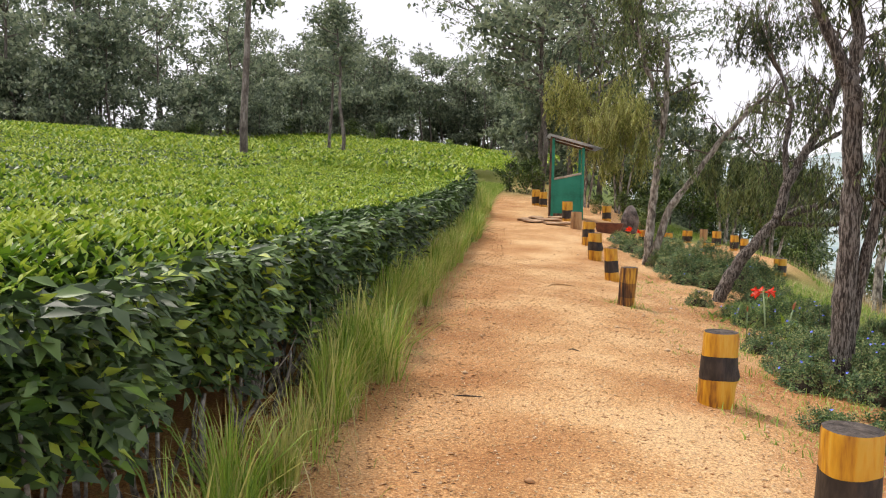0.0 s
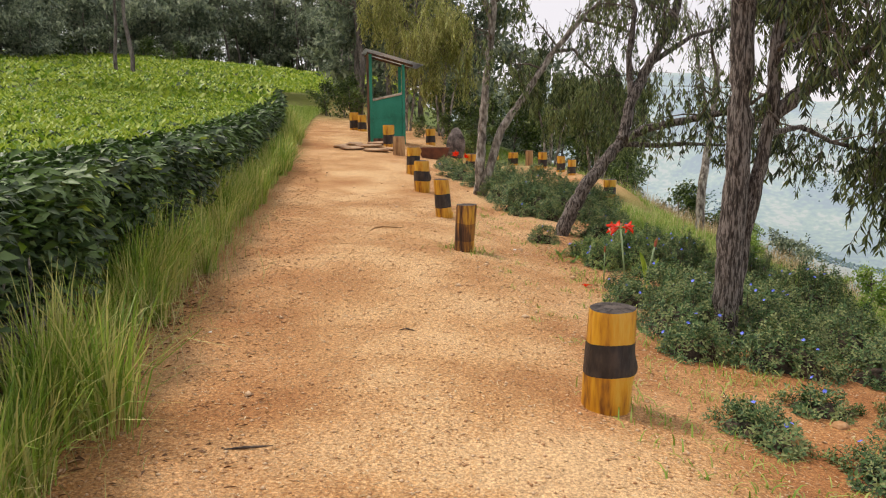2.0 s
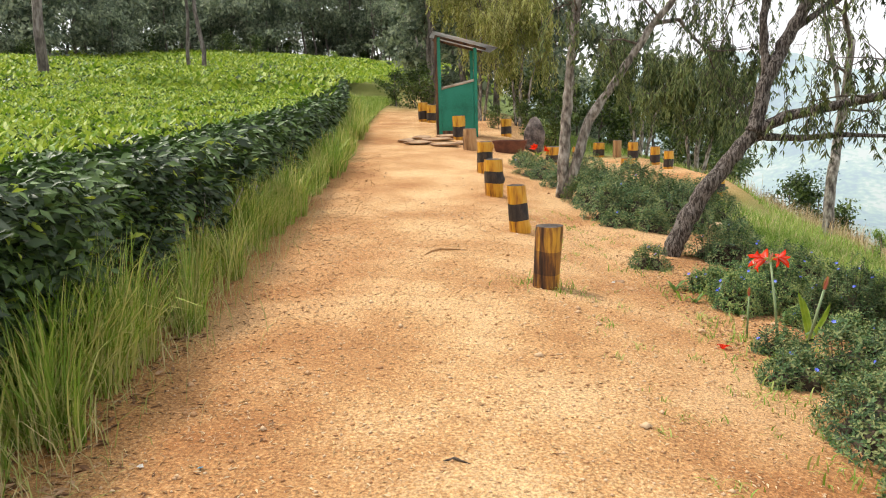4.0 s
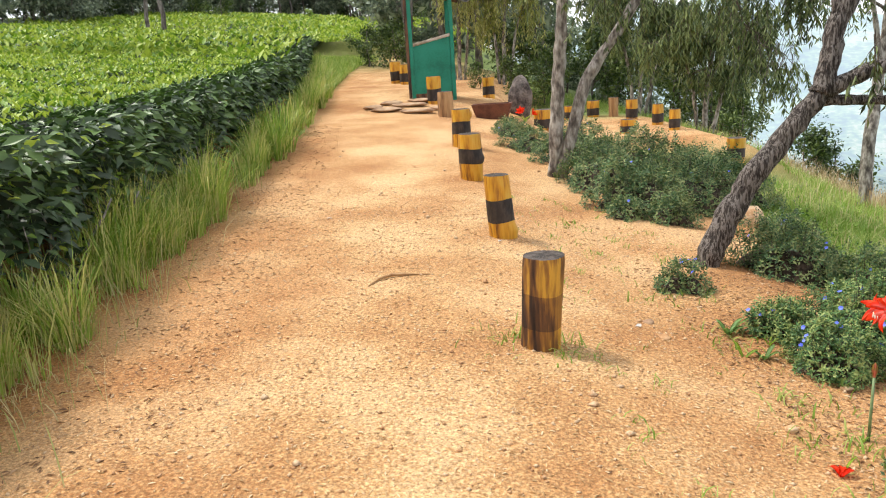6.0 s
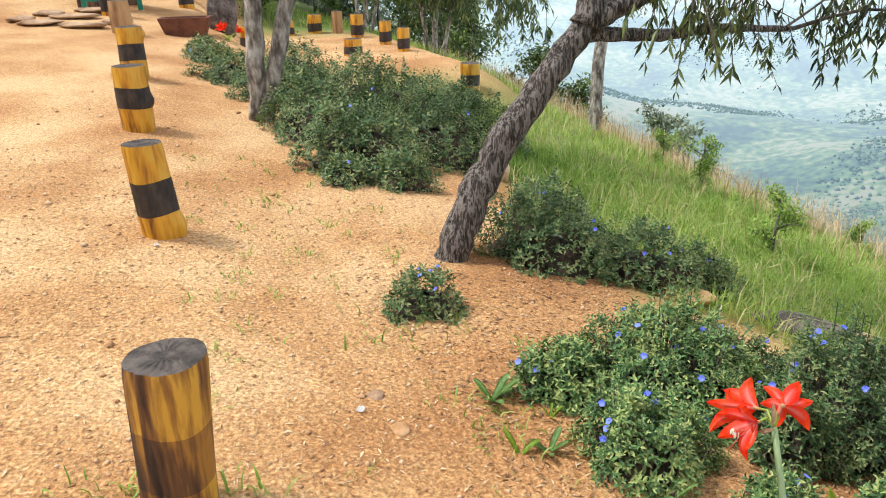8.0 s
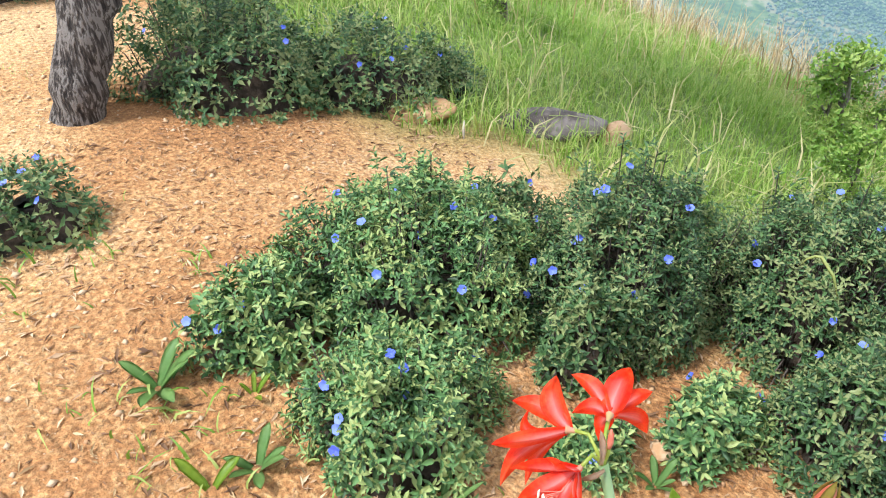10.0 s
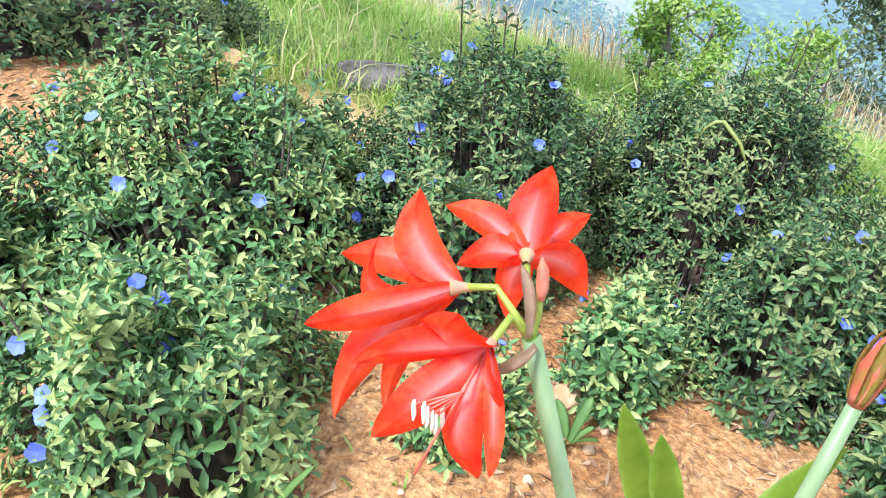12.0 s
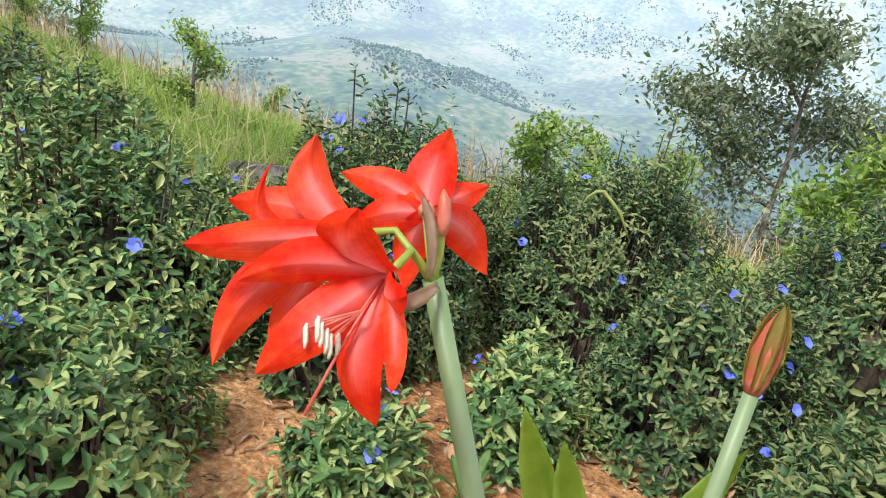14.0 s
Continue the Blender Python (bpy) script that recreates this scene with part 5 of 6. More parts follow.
for k, (r, u, fz) in enumerate(((-9.0, -3.7, -8.2), (-7.6, -3.4, -10.0), (-7.3, -3.9, -9.6), (-7.1, -4.3, -9.3), (-6.7, -4.2, -8.2), (-7.8, -3.0, -10.2))):
    bm = bmesh.new()
    tube(bm, [near(-3.7, 0.2, -5.4), near(-5.0, -1.9, -8.4), near(r, u + 0.5, fz)], [0.0011, 0.001, 0.0009], 5)
    st = part("stamen", bm, M_FILAMENT, lily)
    bm = bmesh.new()
    p = near(r, u, fz)
    tube(bm, [p + U14 * 0.009 + R14 * 0.001, p + U14 * 0.005, p - U14 * 0.004, p - U14 * 0.009 - R14 * 0.001], [0.001, 0.0021, 0.0021, 0.001], 7)
    part("anther", bm, M_CREAM, st, "cream anther")
bm = bmesh.new()
tube(bm, [near(-3.7, 0.2, -5.4), near(-6.2, -4.0, -7.6), near(-9.2, -9.5, -7.7)], [0.0013, 0.0012, 0.0015], 6)
part("style", bm, M_FILAMENT, lily)
# the bloom seen from behind
throat((-0.7, 5.9, 6.0), (0.0, 0.15, 0.98), 0.010)
for tip, w, bow, tw in (((1.5, 14.0, 11.0), 5.6, (-0.6, 0, 1.6), 0.0), ((-9.0, 10.0, 12.2), 4.0, (0.2, 0.8, 1.2), 0.0), ((-7.4, 5.0, 7.0), 3.9, (0, 0.5, 2.0), 0.0),
                        ((5.2, 8.8, 14.0), 3.8, (0.0, 0.2, 1.2), 0.0), ((5.1, 0.1, 15.2), 4.8, (0.9, 1.0, 1.0), 0.0), ((-2.8, -1.3, 11.0), 4.0, (-0.6, 0.4, 1.4), 0.0)):
    petal((-0.7, 5.9, 6.2), tip, w, bow, tw)
bm = bmesh.new()
tube(bm, [near(0.8, 3.6, -0.8), near(0.95, 4.8, -0.9), near(1.0, 6.4, -0.9), near(0.9, 7.4, -0.9)], [0.003, 0.0058, 0.0052, 0.0008], 10)
part("closed_bud", bm, M_BUDRED, lily, "small closed pink bud")
for base_, tip_, w in ((near(-0.3, 0.2, -0.9), near(-0.9, 7.0, -1.2), 0.014), (near(0.4, -0.4, -0.9), near(-3.6, -2.4, -2.8), 0.014)):
    strap_leaf(lily, base_, tip_, R14 * 0.004 - F14 * 0.004, w, M_SPATHE).name = "spathe"


def bud_stalk(x, y, top, label, lean, big=1.0):
    ob = tagged(new("lily_bud"), label, "flower")
    foot = Vector((x - lean[0], y - lean[1], float(ground_z(x - lean[0], y - lean[1])) - 0.02))
    top = Vector((x, y, top))
    d = (top - foot).normalized()
    bm = bmesh.new()
    tube(bm, [foot, foot.lerp(top, 0.5), top], [0.0125 * big, 0.0115 * big, 0.010 * big], 12)
    part("stem", bm, M_STEM, ob)
    bm = bmesh.new()
    tube(bm, [top - d * 0.004, top + d * 0.012, top + d * 0.05 * big, top + d * 0.085 * big, top + d * 0.108 * big], [0.011 * big, 0.0145 * big, 0.0185 * big, 0.012 * big, 0.002], 12)
    part("bud", bm, M_BUDRED, ob, "swollen red-green flower bud")
    for q in (0.5, 2.6, 4.7):
        s = d.orthogonal().normalized()
        s = math.cos(q) * s + math.sin(q) * d.cross(s)
        strap_leaf(ob, top + s * 0.011 * big, top + d * 0.118 * big + s * 0.003, s * 0.009 * big, 0.020 * big, M_BUDSCALE).name = "bud_scale"
    return ob


bud = bud_stalk(4.87, 9.82, 0.04, "lily bud about to open on a pale green stem", (0.10, 0.015), 0.9)
for fx, fy, tip, bow, w in ((4.80, 9.90, (4.742, 10.03, -0.035), F14 * 0.018, 0.048), (4.83, 9.89, (4.762, 9.98, -0.066), F14 * 0.012, 0.046), (4.78, 9.87, (4.915, 9.803, -0.062), F14 * 0.02, 0.05)):
    strap_leaf(bud, (fx, fy, float(ground_z(fx, fy)) - 0.01), tip, bow, w, M_STRAP)
bud_stalk(4.33, 9.80, -0.02, "slim unopened lily bud on a green stem", (0.0, 0.0), 0.6)

# a far clump of the same red flowers beside the standing stone
clump = thing("red_flower_clump", 1.9, 21.75, "low clump of bright red lily flowers beside the standing stone", "flower")
for k in range(6):
    q = 2.1 * k
    bloom(clump, Vector((0.14 * math.cos(q), 0.14 * math.sin(q), 0.14 + 0.03 * (k % 3))), (0.7 * math.cos(q), 0.7 * math.sin(q), 0.6), 0.14, 20 * k, 0.6, 0.1, False)
for k in range(6):
    strap_leaf(clump, (0, 0, -0.02), (0.25 * math.cos(k), 0.25 * math.sin(k), 0.1), (0, 0, 0.06), 0.035, M_STRAP)


# ---- log posts ----
def log_post(x, y, h, r, bands, label, lean=(0, 0), seed=0, knob=None, kink=0.0, top=None, crack=None):
    """bands: (from, to, material, part name) as shares of the height."""
    rng = random.Random(seed)
    ob = thing("log_post", x, y, label, "post", "log posts along the path")
    ph = [rng.uniform(0, 6.28) for _ in range(6)]

    def skin(q, u):
        k = 1 + 0.025 * math.sin(2 * q + ph[0]) + 0.02 * math.sin(3 * q + ph[1] + 2 * u) + 0.012 * math.sin(7 * q + ph[2]) + 0.03 * math.sin(4 * u + ph[3])
        k -= 0.05 * math.exp(-((math.sin((q - ph[4]) / 2)) / 0.035) ** 2)
        if crack is not None:
            k -= 0.16 * math.exp(-((math.sin((q - crack) / 2)) / 0.05) ** 2) * (0.6 + 0.4 * math.sin(9 * u))
        if knob:
            k += knob[2] * math.exp(-((math.sin((q - knob[0]) / 2)) / 0.28) ** 2 - ((u - knob[1]) / 0.09) ** 2)
        return r * k

    def middle(u):
        return Vector((lean[0] * u * h + kink * math.sin(math.pi * u), lean[1] * u * h, u * h))

    for lo, hi, m, name in bands:
        bm = bmesh.new()
        rows = []
        wave = 0.012 if lo > 0.01 else 0.0
        for i in range(7):
            row = []
            for j in range(40):
                q = 2 * math.pi * j / 40
                w0, w1 = wave * math.sin(2 * q + ph[5]), (0.012 * math.sin(2 * q + ph[5]) if hi < 0.99 else 0.0)
                u = (lo + w0) + (hi + w1 - lo - w0) * i / 6
                if lo == 0 and i == 0:
                    u = -0.12
                p = middle(u)
                e = skin(q, u) * (1.012 if "black" in name else 1.0) * (0.97 if hi > 0.99 and i == 6 else 1.0)
                row.append(bm.verts.new(p + Vector((e * math.cos(q), e * math.sin(q), 0))))
            rows.append(row)
        for r0, r1 in zip(rows[:-1], rows[1:]):
            for j in range(40):
                bm.faces.new((r0[j], r0[(j + 1) % 40], r1[(j + 1) % 40], r1[j])).smooth = True
        part(name, bm, m, ob)
    bm = bmesh.new()
    rim = [bm.verts.new(middle(1) + Vector((skin(2 * math.pi * j / 40, 1) * 0.972 * math.cos(2 * math.pi * j / 40), skin(2 * math.pi * j / 40, 1) * 0.972 * math.sin(2 * math.pi * j / 40), 0.0))) for j in range(40)]
    ring = [bm.verts.new(middle(1).lerp(v.co, 0.55) + Vector((0, 0, 0.006 + 0.003 * math.sin(3 * j)))) for j, v in enumerate(rim)]
    hub = bm.verts.new(middle(1) + Vector((0, 0, 0.004)))
    for j in range(40):
        bm.faces.new((rim[j], rim[(j + 1) % 40], ring[(j + 1) % 40], ring[j]))
        bm.faces.new((ring[j], ring[(j + 1) % 40], hub))
    part("cut_top", bm, top or M_ENDGRAIN, ob, "dark weathered end grain")
    return ob


YBY = [(0, 0.36, M_YELLOW, "lower_yellow_band"), (0.36, 0.68, M_BLACK, "black_band"), (0.68, 1, M_YELLOW, "upper_yellow_band")]
YB = [(0, 0.12, M_YELLOW, "lower_yellow_band"), (0.12, 0.55, M_BLACK, "black_band"), (0.55, 1, M_YELLOW, "upper_yellow_band")]
log_post(4.38, 3.45, 0.64, 0.138, YBY, "yellow log post with broad black painted band", seed=1)
log_post(3.86, 5.95, 0.60, 0.142, YBY, "yellow log post with black band and side knot", seed=2, knob=(0.1, 0.40, 0.16), lean=(0.03, 0))
log_post(2.735, 10.46, 0.555, 0.118, [(0, 0.22, M_WORN, "lower_band"), (0.22, 0.6, M_WORNDARK, "dark_band"), (0.6, 1, M_WORN, "upper_band")], "split weathered log post with faded yellow and black stain", lean=(0.06, 0), seed=3, crack=-1.95)
log_post(2.265, 12.97, 0.585, 0.118, [(0, 0.26, M_YELLOW, "lower_yellow_band"), (0.26, 0.62, M_BLACK, "black_band"), (0.62, 1, M_YELLOW, "upper_yellow_band")], "yellow log post with black band leaning at its foot", lean=(-0.07, 0), seed=4, knob=(0.0, 0.1, 0.22))
log_post(1.61, 15.66, 0.59, 0.15, YBY, "stout yellow log post with bulging black band", seed=5, knob=(0.0, 0.45, 0.2), lean=(-0.02, 0))
log_post(1.13, 18.02, 0.60, 0.155, YBY, "yellow log post with bent top and black band", seed=6, knob=(0.2, 0.85, 0.25))
log_post(0.30, 21.36, 0.50, 0.16, [(0, 1, M_TANWOOD, "trunk")], "plain peeled tan log post", seed=7)
log_post(-0.30, 23.3, 0.62, 0.16, YB, "yellow-topped log post with black band before the hut", seed=8)
log_post(-2.30, 27.9, 0.62, 0.16, YB, "yellow and black log post beyond the hut", seed=9)
log_post(-1.95, 27.6, 0.56, 0.16, YB, "yellow and black log post beyond the hut", seed=10)
log_post(0.69, 25.75, 0.5, 0.16, YB, "yellow and black log post in the grass behind the planter", seed=11)
log_post(2.28, 21.9, 0.42, 0.2, YB, "thick yellow and black stump with grey top", seed=12, top=M_ROCK)
for k, (x, y, h, r) in enumerate([(3.4, 27.3, 0.62, 0.17), (3.95, 27.2, 0.72, 0.13), (4.35, 26.0, 0.72, 0.15), (4.84, 24.4, 0.66, 0.13), (5.05, 23.0, 0.62, 0.12), (4.05, 22.7, 0.42, 0.17), (5.75, 20.1, 0.55, 0.16), (2.75, 27.0, 0.5, 0.16)]):
    log_post(x, y, 0.72 * h, r, YB if k != 1 else [(0, 1, M_TANWOOD, "trunk")], "yellow and black log post round the sandy terrace" if k != 1 else "plain brown log post round the sandy terrace", seed=20 + k)


# ---- the hut ----
def build_hut():
    ob = thing("watch_hut", -0.97, 24.2, "small green wooden watch hut with a sloping metal roof", "hut")
    ob.rotation_euler = (0, 0, radians(15))
    W, D = 1.0, 1.0
    for x, y, h in ((0, 0, 2.62), (W, 0, 2.32), (0, D, 2.62), (W, D, 2.32)):
        bm = bmesh.new()
        box(bm, (x - 0.045, y - 0.045, -0.1), (x + 0.045, y + 0.045, h), 0.006)
        part("corner_post", bm, M_GREEN, ob)
    bm = bmesh.new()
    box(bm, (-0.12, -0.03, -0.1), (-0.05, 0.05, 2.62), 0.004)
    part("dark_post", bm, M_DARKWOOD, ob, "dark unpainted post")
    for y0, y1 in ((-0.012, 0.012), (D - 0.012, D + 0.012)):
        bm = bmesh.new()
        v = [bm.verts.new(p) for p in ((0.05, y0, 0.06), (W - 0.05, y0, 0.06), (W - 0.05, y0, 1.42), (0.05, y0, 1.22), (0.05, y1, 0.06), (W - 0.05, y1, 0.06), (W - 0.05, y1, 1.42), (0.05, y1, 1.22))]
        for f in ((0, 1, 2, 3), (5, 4, 7, 6), (1, 5, 6, 2), (4, 0, 3, 7), (3, 2, 6, 7), (4, 5, 1, 0)):
            bm.faces.new([v[i] for i in f])
        part("wall_panel", bm, M_GREEN, ob)
        bm = bmesh.new()
        tube(bm, [(0.04, (y0 + y1) / 2, 1.26), (W - 0.04, (y0 + y1) / 2, 1.46)], [0.05, 0.05], 4)
        part("ledge", bm, M_PALEWOOD, ob, "pale weathered ledge")
    bm = bmesh.new()
    box(bm, (W - 0.012, 0.05, 0.06), (W + 0.012, D - 0.05, 1.42), 0.003)
    part("wall_panel", bm, M_GREEN, ob)
    bm = bmesh.new()
    box(bm, (0.05, -0.03, 0.0), (W - 0.05, 0.03, 0.10), 0.004)
    part("bottom_rail", bm, M_DARKWOOD, ob)
    for y in (0.0, D):
        bm = bmesh.new()
        tube(bm, [(-0.1, y, 2.66), (W + 0.3, y, 2.28)], [0.045, 0.045], 4)
        part("rafter", bm, M_DARKWOOD, ob, "dark roof rafter")
    bm = bmesh.new()
    rows = []
    for i in range(61):
        y = -0.4 + 1.8 * i / 60
        z = 0.014 * math.sin(2 * math.pi * y / 0.076)
        rows.append([bm.verts.new((x, y, 2.76 - (x + 0.17) * 0.27 + z)) for x in (-0.17, 0.7, 1.58)])
    for r0, r1 in zip(rows[:-1], rows[1:]):
        for j in range(2):
            bm.faces.new((r0[j], r0[j + 1], r1[j + 1], r1[j])).smooth = True
    bmesh.ops.solidify(bm, geom=bm.faces[:], thickness=0.03)
    part("roof_sheet", bm, M_METAL, ob, "grey corrugated metal roof sheet")
    return ob


build_hut()


# ---- stones, planter, small clutter ----
def stone(x, y, size, label, seed, material=None, sink=0.25, name="stone", category="stone", turn=0):
    bm = bmesh.new()
    bmesh.ops.create_icosphere(bm, subdivisions=3, radius=1)
    for v in bm.verts:
        k = 1 + (0.75 if name == "earth_clod" else 0.28) * noise.noise(v.co * (2.2 if name == "earth_clod" else 1.3) + Vector((seed * 3.7, 0, 0))) + 0.10 * noise.noise(v.co * 4 + Vector((0, seed, 0)))
        v.co = Vector((v.co.x * size[0], v.co.y * size[1], v.co.z * size[2])) * k
    me = bpy.data.meshes.new(name)
    bm.to_mesh(me)
    bm.free()
    me.polygons.foreach_set("use_smooth", np.ones(len(me.polygons), bool))
    me.materials.append(material or M_ROCK)
    ob = tagged(new(name, me), label, category)
    ob.location = (x, y, float(ground_z(x, y)) + size[2] * (1 - 2 * sink))
    ob.rotation_euler = (0, 0, radians(turn))
    return ob


stone(1.72, 22.9, (0.26, 0.2, 0.5), "dark upright standing stone beside the terrace", 1, sink=0.12)
stone(5.55, 12.45, (0.2, 0.12, 0.045), "pale sandstone half buried among the bushes", 2, M_SANDSTONE, 0.3, turn=-15)
stone(6.22, 12.15, (0.3, 0.14, 0.06), "flat grey stone at the grass edge", 3, turn=-35)
stone(6.5, 11.95, (0.1, 0.08, 0.07), "mossy brown lump beside the flat stone", 4, M_LITTER)
stone(4.95, 15.1, (0.14, 0.12, 0.14), "orange-brown boulder behind the leaning tree", 5, M_PEBBLE)
stone(3.42, 11.15, (0.045, 0.035, 0.02), "flat sandy stone set in the soil", 6, M_FLAG, 0.44)
stone(3.50, 10.90, (0.04, 0.055, 0.018), "flat sandy stone set in the soil", 7, M_SANDSTONE, 0.44)
stone(4.42, 10.37, (0.035, 0.03, 0.02), "small orange stone under the bush", 8, M_PEBBLE)
stone(4.62, 10.24, (0.03, 0.022, 0.016), "small pale stone on the soil", 9, M_PEBBLE)
stone(5.05, 10.25, (0.03, 0.03, 0.02), "small pale stone on the soil", 10, M_PEBBLE)
for k, (x, y, a, b, t) in enumerate([(-1.1, 21.9, 0.34, 0.24, 10), (-0.4, 21.7, 0.4, 0.22, -8), (0.0, 22.3, 0.3, 0.25, 20), (-0.75, 22.7, 0.42, 0.26, 4), (-1.25, 23.0, 0.26, 0.22, 30), (-0.6, 23.6, 0.4, 0.3, -5), (-1.5, 22.3, 0.25, 0.2, 50)]):
    st = stone(x, y, (a, b, 0.05), "flat brown paving stone before the hut", 30 + k, M_FLAG, 0.1, "flagstone", "paving stone", t)
    tagged(st, group="paving stones before the hut")
for k, (x, y, a, b) in enumerate([(-2.42, 18.85, 0.2, 0.14), (-2.2, 18.55, 0.24, 0.09), (-2.62, 19.15, 0.16, 0.12)]):
    stone(x, y, (a * 0.8, b, 0.04), "dark clod of earth at the path edge", 50 + k, M_CLOD, 0.38, "earth_clod", "earth")

planter = thing("planter", 1.2, 21.95, "dark red-brown trough planter beside the standing stone", "planter")
bm = bmesh.new()
lo = [(-0.30, -0.16, -0.05), (0.30, -0.16, -0.05), (0.30, 0.16, -0.05), (-0.30, 0.16, -0.05)]
hi = [(-0.42, -0.24, 0.30), (0.42, -0.24, 0.30), (0.42, 0.24, 0.30), (-0.42, 0.24, 0.30)]
inn = [(-0.36, -0.18, 0.30), (0.36, -0.18, 0.30), (0.36, 0.18, 0.30), (-0.36, 0.18, 0.30)]
bot = [(-0.34, -0.17, 0.22), (0.34, -0.17, 0.22), (0.34, 0.17, 0.22), (-0.34, 0.17, 0.22)]
rings = [[bm.verts.new(p) for p in r] for r in (lo, hi, inn, bot)]
for r0, r1 in zip(rings[:-1], rings[1:]):
    for i in range(4):
        bm.faces.new((r0[i], r0[(i + 1) % 4], r1[(i + 1) % 4], r1[i]))
bm.faces.new(rings[0][::-1])
part("trough", bm, M_TERRA, planter)
bm = bmesh.new()
box(bm, (-0.335, -0.165, 0.2), (0.335, 0.165, 0.255))
part("soil_fill", bm, M_CLOD, planter)


def stick(pts, r, label, material, name="stick"):
    bm = bmesh.new()
    pts = [Vector((x, y, float(land_z(x, y)) + dz)) for x, y, dz in pts]
    tube(bm, pts, [r * (1 - 0.6 * abs(2 * k / (len(pts) - 1) - 0.9)) for k in range(len(pts))], 7)
    me = bpy.data.meshes.new(name)
    bm.to_mesh(me)
    bm.free()
    me.materials.append(material)
    return tagged(new(name, me), label, "twig")


stick([(1.42, 11.32, 0.0), (1.46, 11.45, 0.015), (1.54, 11.55, 0.02), (1.66, 11.62, 0.01), (1.82, 11.66, 0.0)], 0.014, "curved dry root lying on the path", M_TANWOOD)
stick([(2.45, 7.1, 0.0), (2.5, 7.12, 0.012), (2.58, 7.1, 0.0)], 0.008, "short dry twig lying on the path", M_TWIG)
stick([(1.9, 5.0, 0.0), (2.0, 5.02, 0.01), (2.12, 5.08, 0.0)], 0.008, "short dry twig lying on the path", M_TWIG)
stick([(5.62, 12.1, 0.02), (5.63, 12.12, 0.06), (5.64, 12.13, 0.11)], 0.008, "pale cut stub standing in the soil", M_PALEWOOD)


def scrap(x, y, w, label, material, seed):
    rng = random.Random(seed)
    bm = bmesh.new()
    z = float(land_z(x, y)) + 0.006
    pts = [bm.verts.new((x + w * math.cos(a) * rng.uniform(.6, 1), y + w * math.sin(a) * rng.uniform(.6, 1), z + rng.uniform(0, 0.012))) for a in [k * 1.047 for k in range(6)]]
    bm.faces.new(pts)
    bmesh.ops.solidify(bm, geom=bm.faces[:], thickness=0.002)
    me = bpy.data.meshes.new("litter_scrap")
    bm.to_mesh(me)
    bm.free()
    me.materials.append(material)
    tagged(new("litter_scrap", me), label, "litter")


stone(5.32, 6.2, (0.05, 0.04, 0.03), "pale stone on the soil below the bushes", 11, M_SANDSTONE)
stone(3.99, 9.83, (0.03, 0.025, 0.02), "small orange stone on the soil", 12, M_PEBBLE)


def fallen_bloom(x, y):
    ob = thing("fallen_flower", x, y, "withered red lily flower lying on the soil", "flower")
    for k in range(3):
        a = 0.5 + 0.7 * k
        strap_leaf(ob, (0, 0, 0.008), (0.085 * math.cos(a), 0.085 * math.sin(a), 0.012), (0, 0, 0.018), 0.03, M_RED).name = "petal"
    strap_leaf(ob, (0, 0, 0.008), (0.12, 0.16, 0.02), (0, 0, 0.02), 0.012, M_STRAP).name = "stalk"


fallen_bloom(4.09, 9.43)


def arching_blade():
    ob = thing("grass_stalk", 5.60, 10.44, "yellowing grass blade arching over the low bush", "grass")
    base = Vector(ob.location)
    pts = [Vector((5.63, 10.37, -0.12)), Vector((5.637, 10.36, -0.085)), Vector((5.645, 10.345, -0.068)), Vector((5.65, 10.33, -0.063)), Vector((5.655, 10.28, -0.10)), Vector((5.65, 10.24, -0.155))]
    bm = bmesh.new()
    tube(bm, [p - base for p in pts], [0.001, 0.003, 0.0045, 0.005, 0.0045, 0.001], 6)
    part("blade", bm, M_PALEGRASS, ob)


arching_blade()


scrap(1.38, 6.79, 0.022, "small scrap of blue plastic on the path", M_BLUEPLASTIC, 1)
scrap(1.1, 6.75, 0.02, "small scrap of white paper on the path", M_WHITE, 2)
scrap(0.42, 13.4, 0.04, "small scrap of white paper on the path", M_WHITE, 3)
scrap(2.26, 12.75, 0.025, "small scrap of white paper by a post", M_WHITE, 4)
scrap(3.35, 11.02, 0.025, "small scrap of white paper by the flat stone", M_WHITE, 5)


def small_plant(x, y, n, size, label, material, seed, slim=0.3):
    rng = random.Random(seed)
    ob = thing("seedling", x, y, label, "plant")
    for k in range(n):
        a = 2.4 * k + rng.uniform(-.3, .3)
        s = size * rng.uniform(0.7, 1.1)
        strap_leaf(ob, (0, 0, -0.01), (s * math.cos(a), s * math.sin(a), s * rng.uniform(0.4, 1.1)), (0, 0, 0.12 * s), slim * s, material)


small_plant(3.93, 11.1, 9, 0.12, "broad-leaved green seedling on bare soil", M_SEEDLING, 1)
small_plant(3.95, 10.72, 2, 0.09, "yellow-green strap leaf sprouting from the soil", M_STRAP, 2)
small_plant(4.07, 10.72, 6, 0.09, "pale green seedling on bare soil", M_SEEDLING, 3)
small_plant(4.40, 10.38, 11, 0.11, "narrow-leaved grass clump under the bush", M_SEEDLING, 4, 0.13)
small_plant(4.95, 10.18, 6, 0.07, "small green seedling near the lily", M_SEEDLING, 5)
small_plant(4.15, 10.95, 4, 0.06, "small yellow-green seedling on bare soil", M_STRAP, 6)

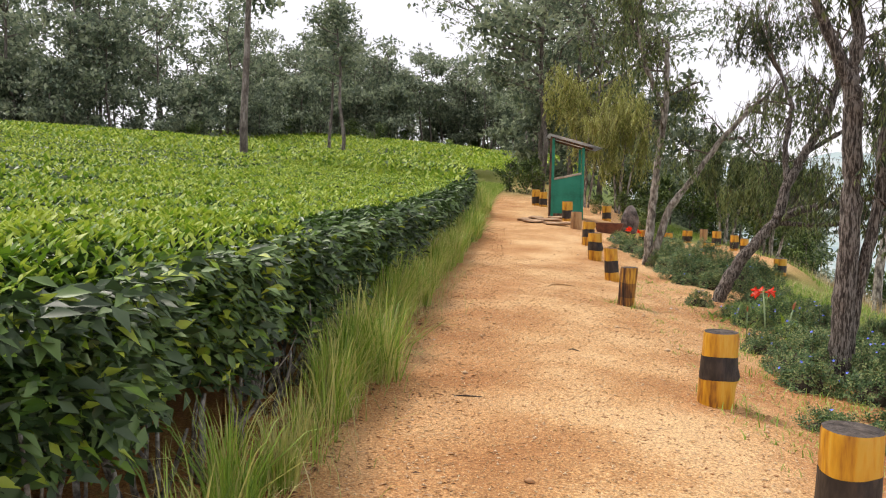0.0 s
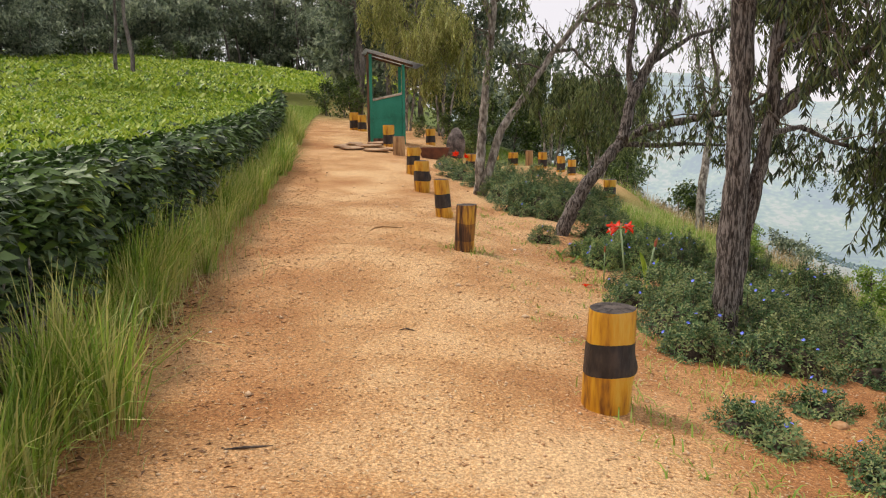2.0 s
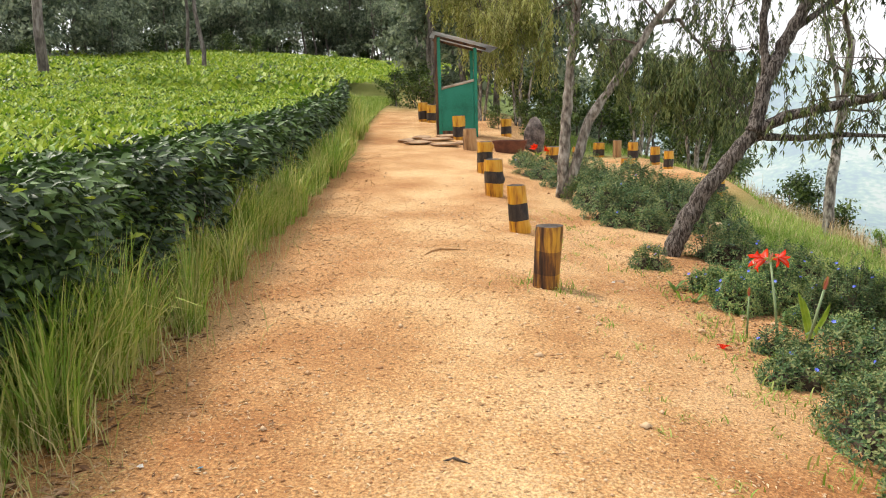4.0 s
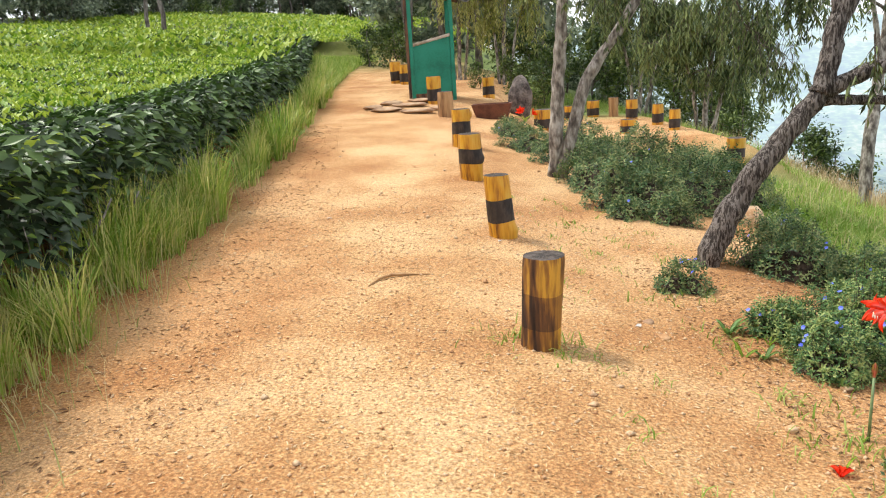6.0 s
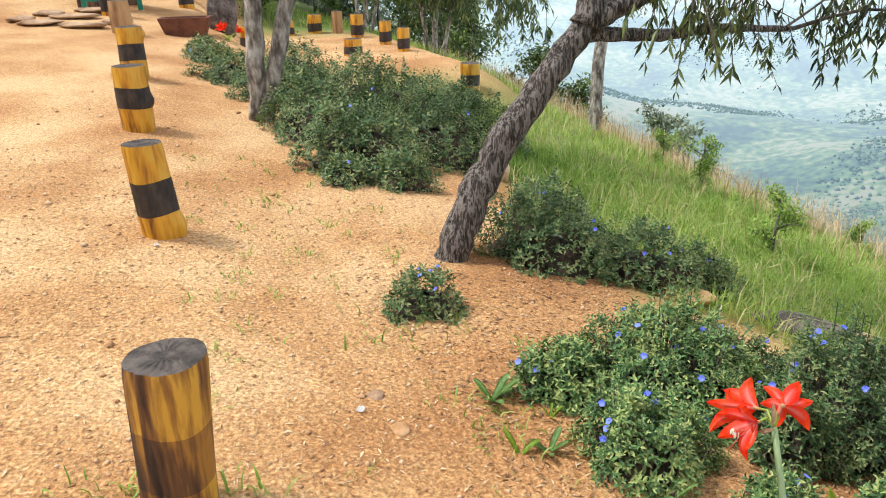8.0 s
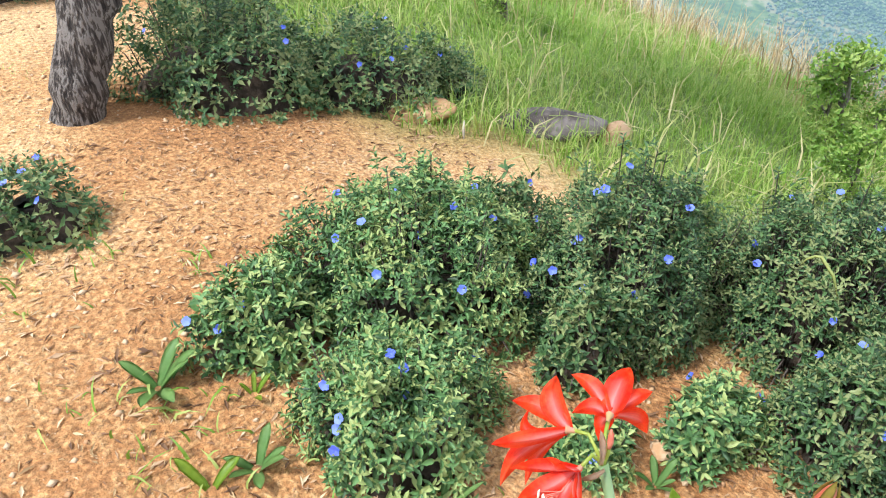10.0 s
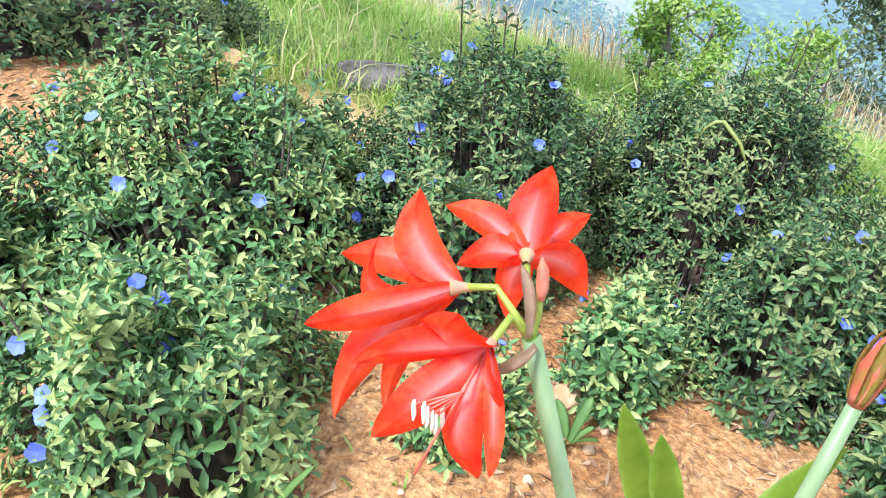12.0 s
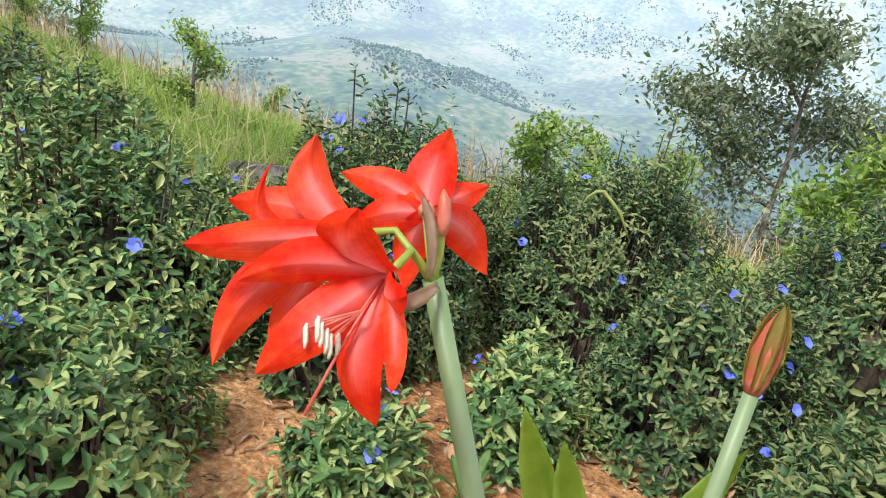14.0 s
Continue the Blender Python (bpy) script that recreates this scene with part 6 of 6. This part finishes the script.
# ---- woods and houses in the valley ----
def valley_woods(n, seed, r_lo, r_hi, q_lo, q_hi, bare):
    """Far tree crowns, in thick patches with clearings between."""
    rng = np.random.default_rng(seed)
    a, r = np.radians(rng.uniform(2, 95, n)), r_lo + (r_hi - r_lo) * rng.uniform(0, 1, n) ** 1.2
    x, y = r * np.sin(a), r * np.cos(a)
    patch = np.sin(x / 170 + 1.6 * np.sin(y / 240)) + np.sin(y / 130 + 1.2 * np.sin(x / 210)) + 0.8 * np.sin(x / 61 - y / 77)
    keep = patch + rng.normal(0, 0.3, n) > bare
    x, y = x[keep], y[keep]
    k = len(x)
    q = rng.uniform(q_lo, q_hi, k)
    o = np.array([(1, 0, 0), (-1, 0, 0), (0, 1, 0), (0, -1, 0), (0, 0, 0.9), (0, 0, -0.5)], float)
    tf = np.array([(0, 2, 4), (2, 1, 4), (1, 3, 4), (3, 0, 4), (2, 0, 5), (1, 2, 5), (3, 1, 5), (0, 3, 5)])
    co = np.stack([x, y, land_z(x, y) + 0.5 * q], 1)[:, None] + o[None] * (q[:, None, None] * rng.uniform(0.6, 1.3, (k, 6, 1)))
    return tri_mesh("valley_woods", co.reshape(-1, 3), (np.arange(k)[:, None, None] * 6 + tf[None]).reshape(-1, 3))


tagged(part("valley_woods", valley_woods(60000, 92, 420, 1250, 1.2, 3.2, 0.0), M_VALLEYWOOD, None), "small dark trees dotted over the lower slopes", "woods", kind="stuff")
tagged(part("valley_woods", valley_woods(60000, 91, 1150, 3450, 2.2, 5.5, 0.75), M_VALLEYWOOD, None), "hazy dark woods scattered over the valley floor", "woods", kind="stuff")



def house():
    ob = tagged(new("house"), "tiny white house with a pale roof far down in the valley", "house", "houses in the valley")
    bm = bmesh.new()
    box(bm, (-6, -4, -3), (6, 4, 4))
    part("wall", bm, M_WHITE, ob)
    bm = bmesh.new()
    v = [bm.verts.new(p) for p in ((-6.6, -4.6, 4), (6.6, -4.6, 4), (6.6, 4.6, 4), (-6.6, 4.6, 4), (-6.6, 0, 6.6), (6.6, 0, 6.6))]
    for f in ((0, 1, 5, 4), (2, 3, 4, 5), (3, 0, 4), (1, 2, 5), (3, 2, 1, 0)):
        bm.faces.new([v[i] for i in f])
    part("roof", bm, M_METAL, ob)
    return ob


first = house()
rng = random.Random(9)
for k in range(70):
    a, r = radians(rng.uniform(10, 80)), rng.uniform(1100, 2600)
    x, y = r * math.sin(a), r * math.cos(a)
    m = pose(x, y, float(land_z(x, y)), 0, 0, rng.uniform(0, 180)) @ Matrix.Diagonal((0.55, 0.55, 0.55, 1))
    if k == 0:
        first.matrix_basis = m
    else:
        copy_thing(first, m)
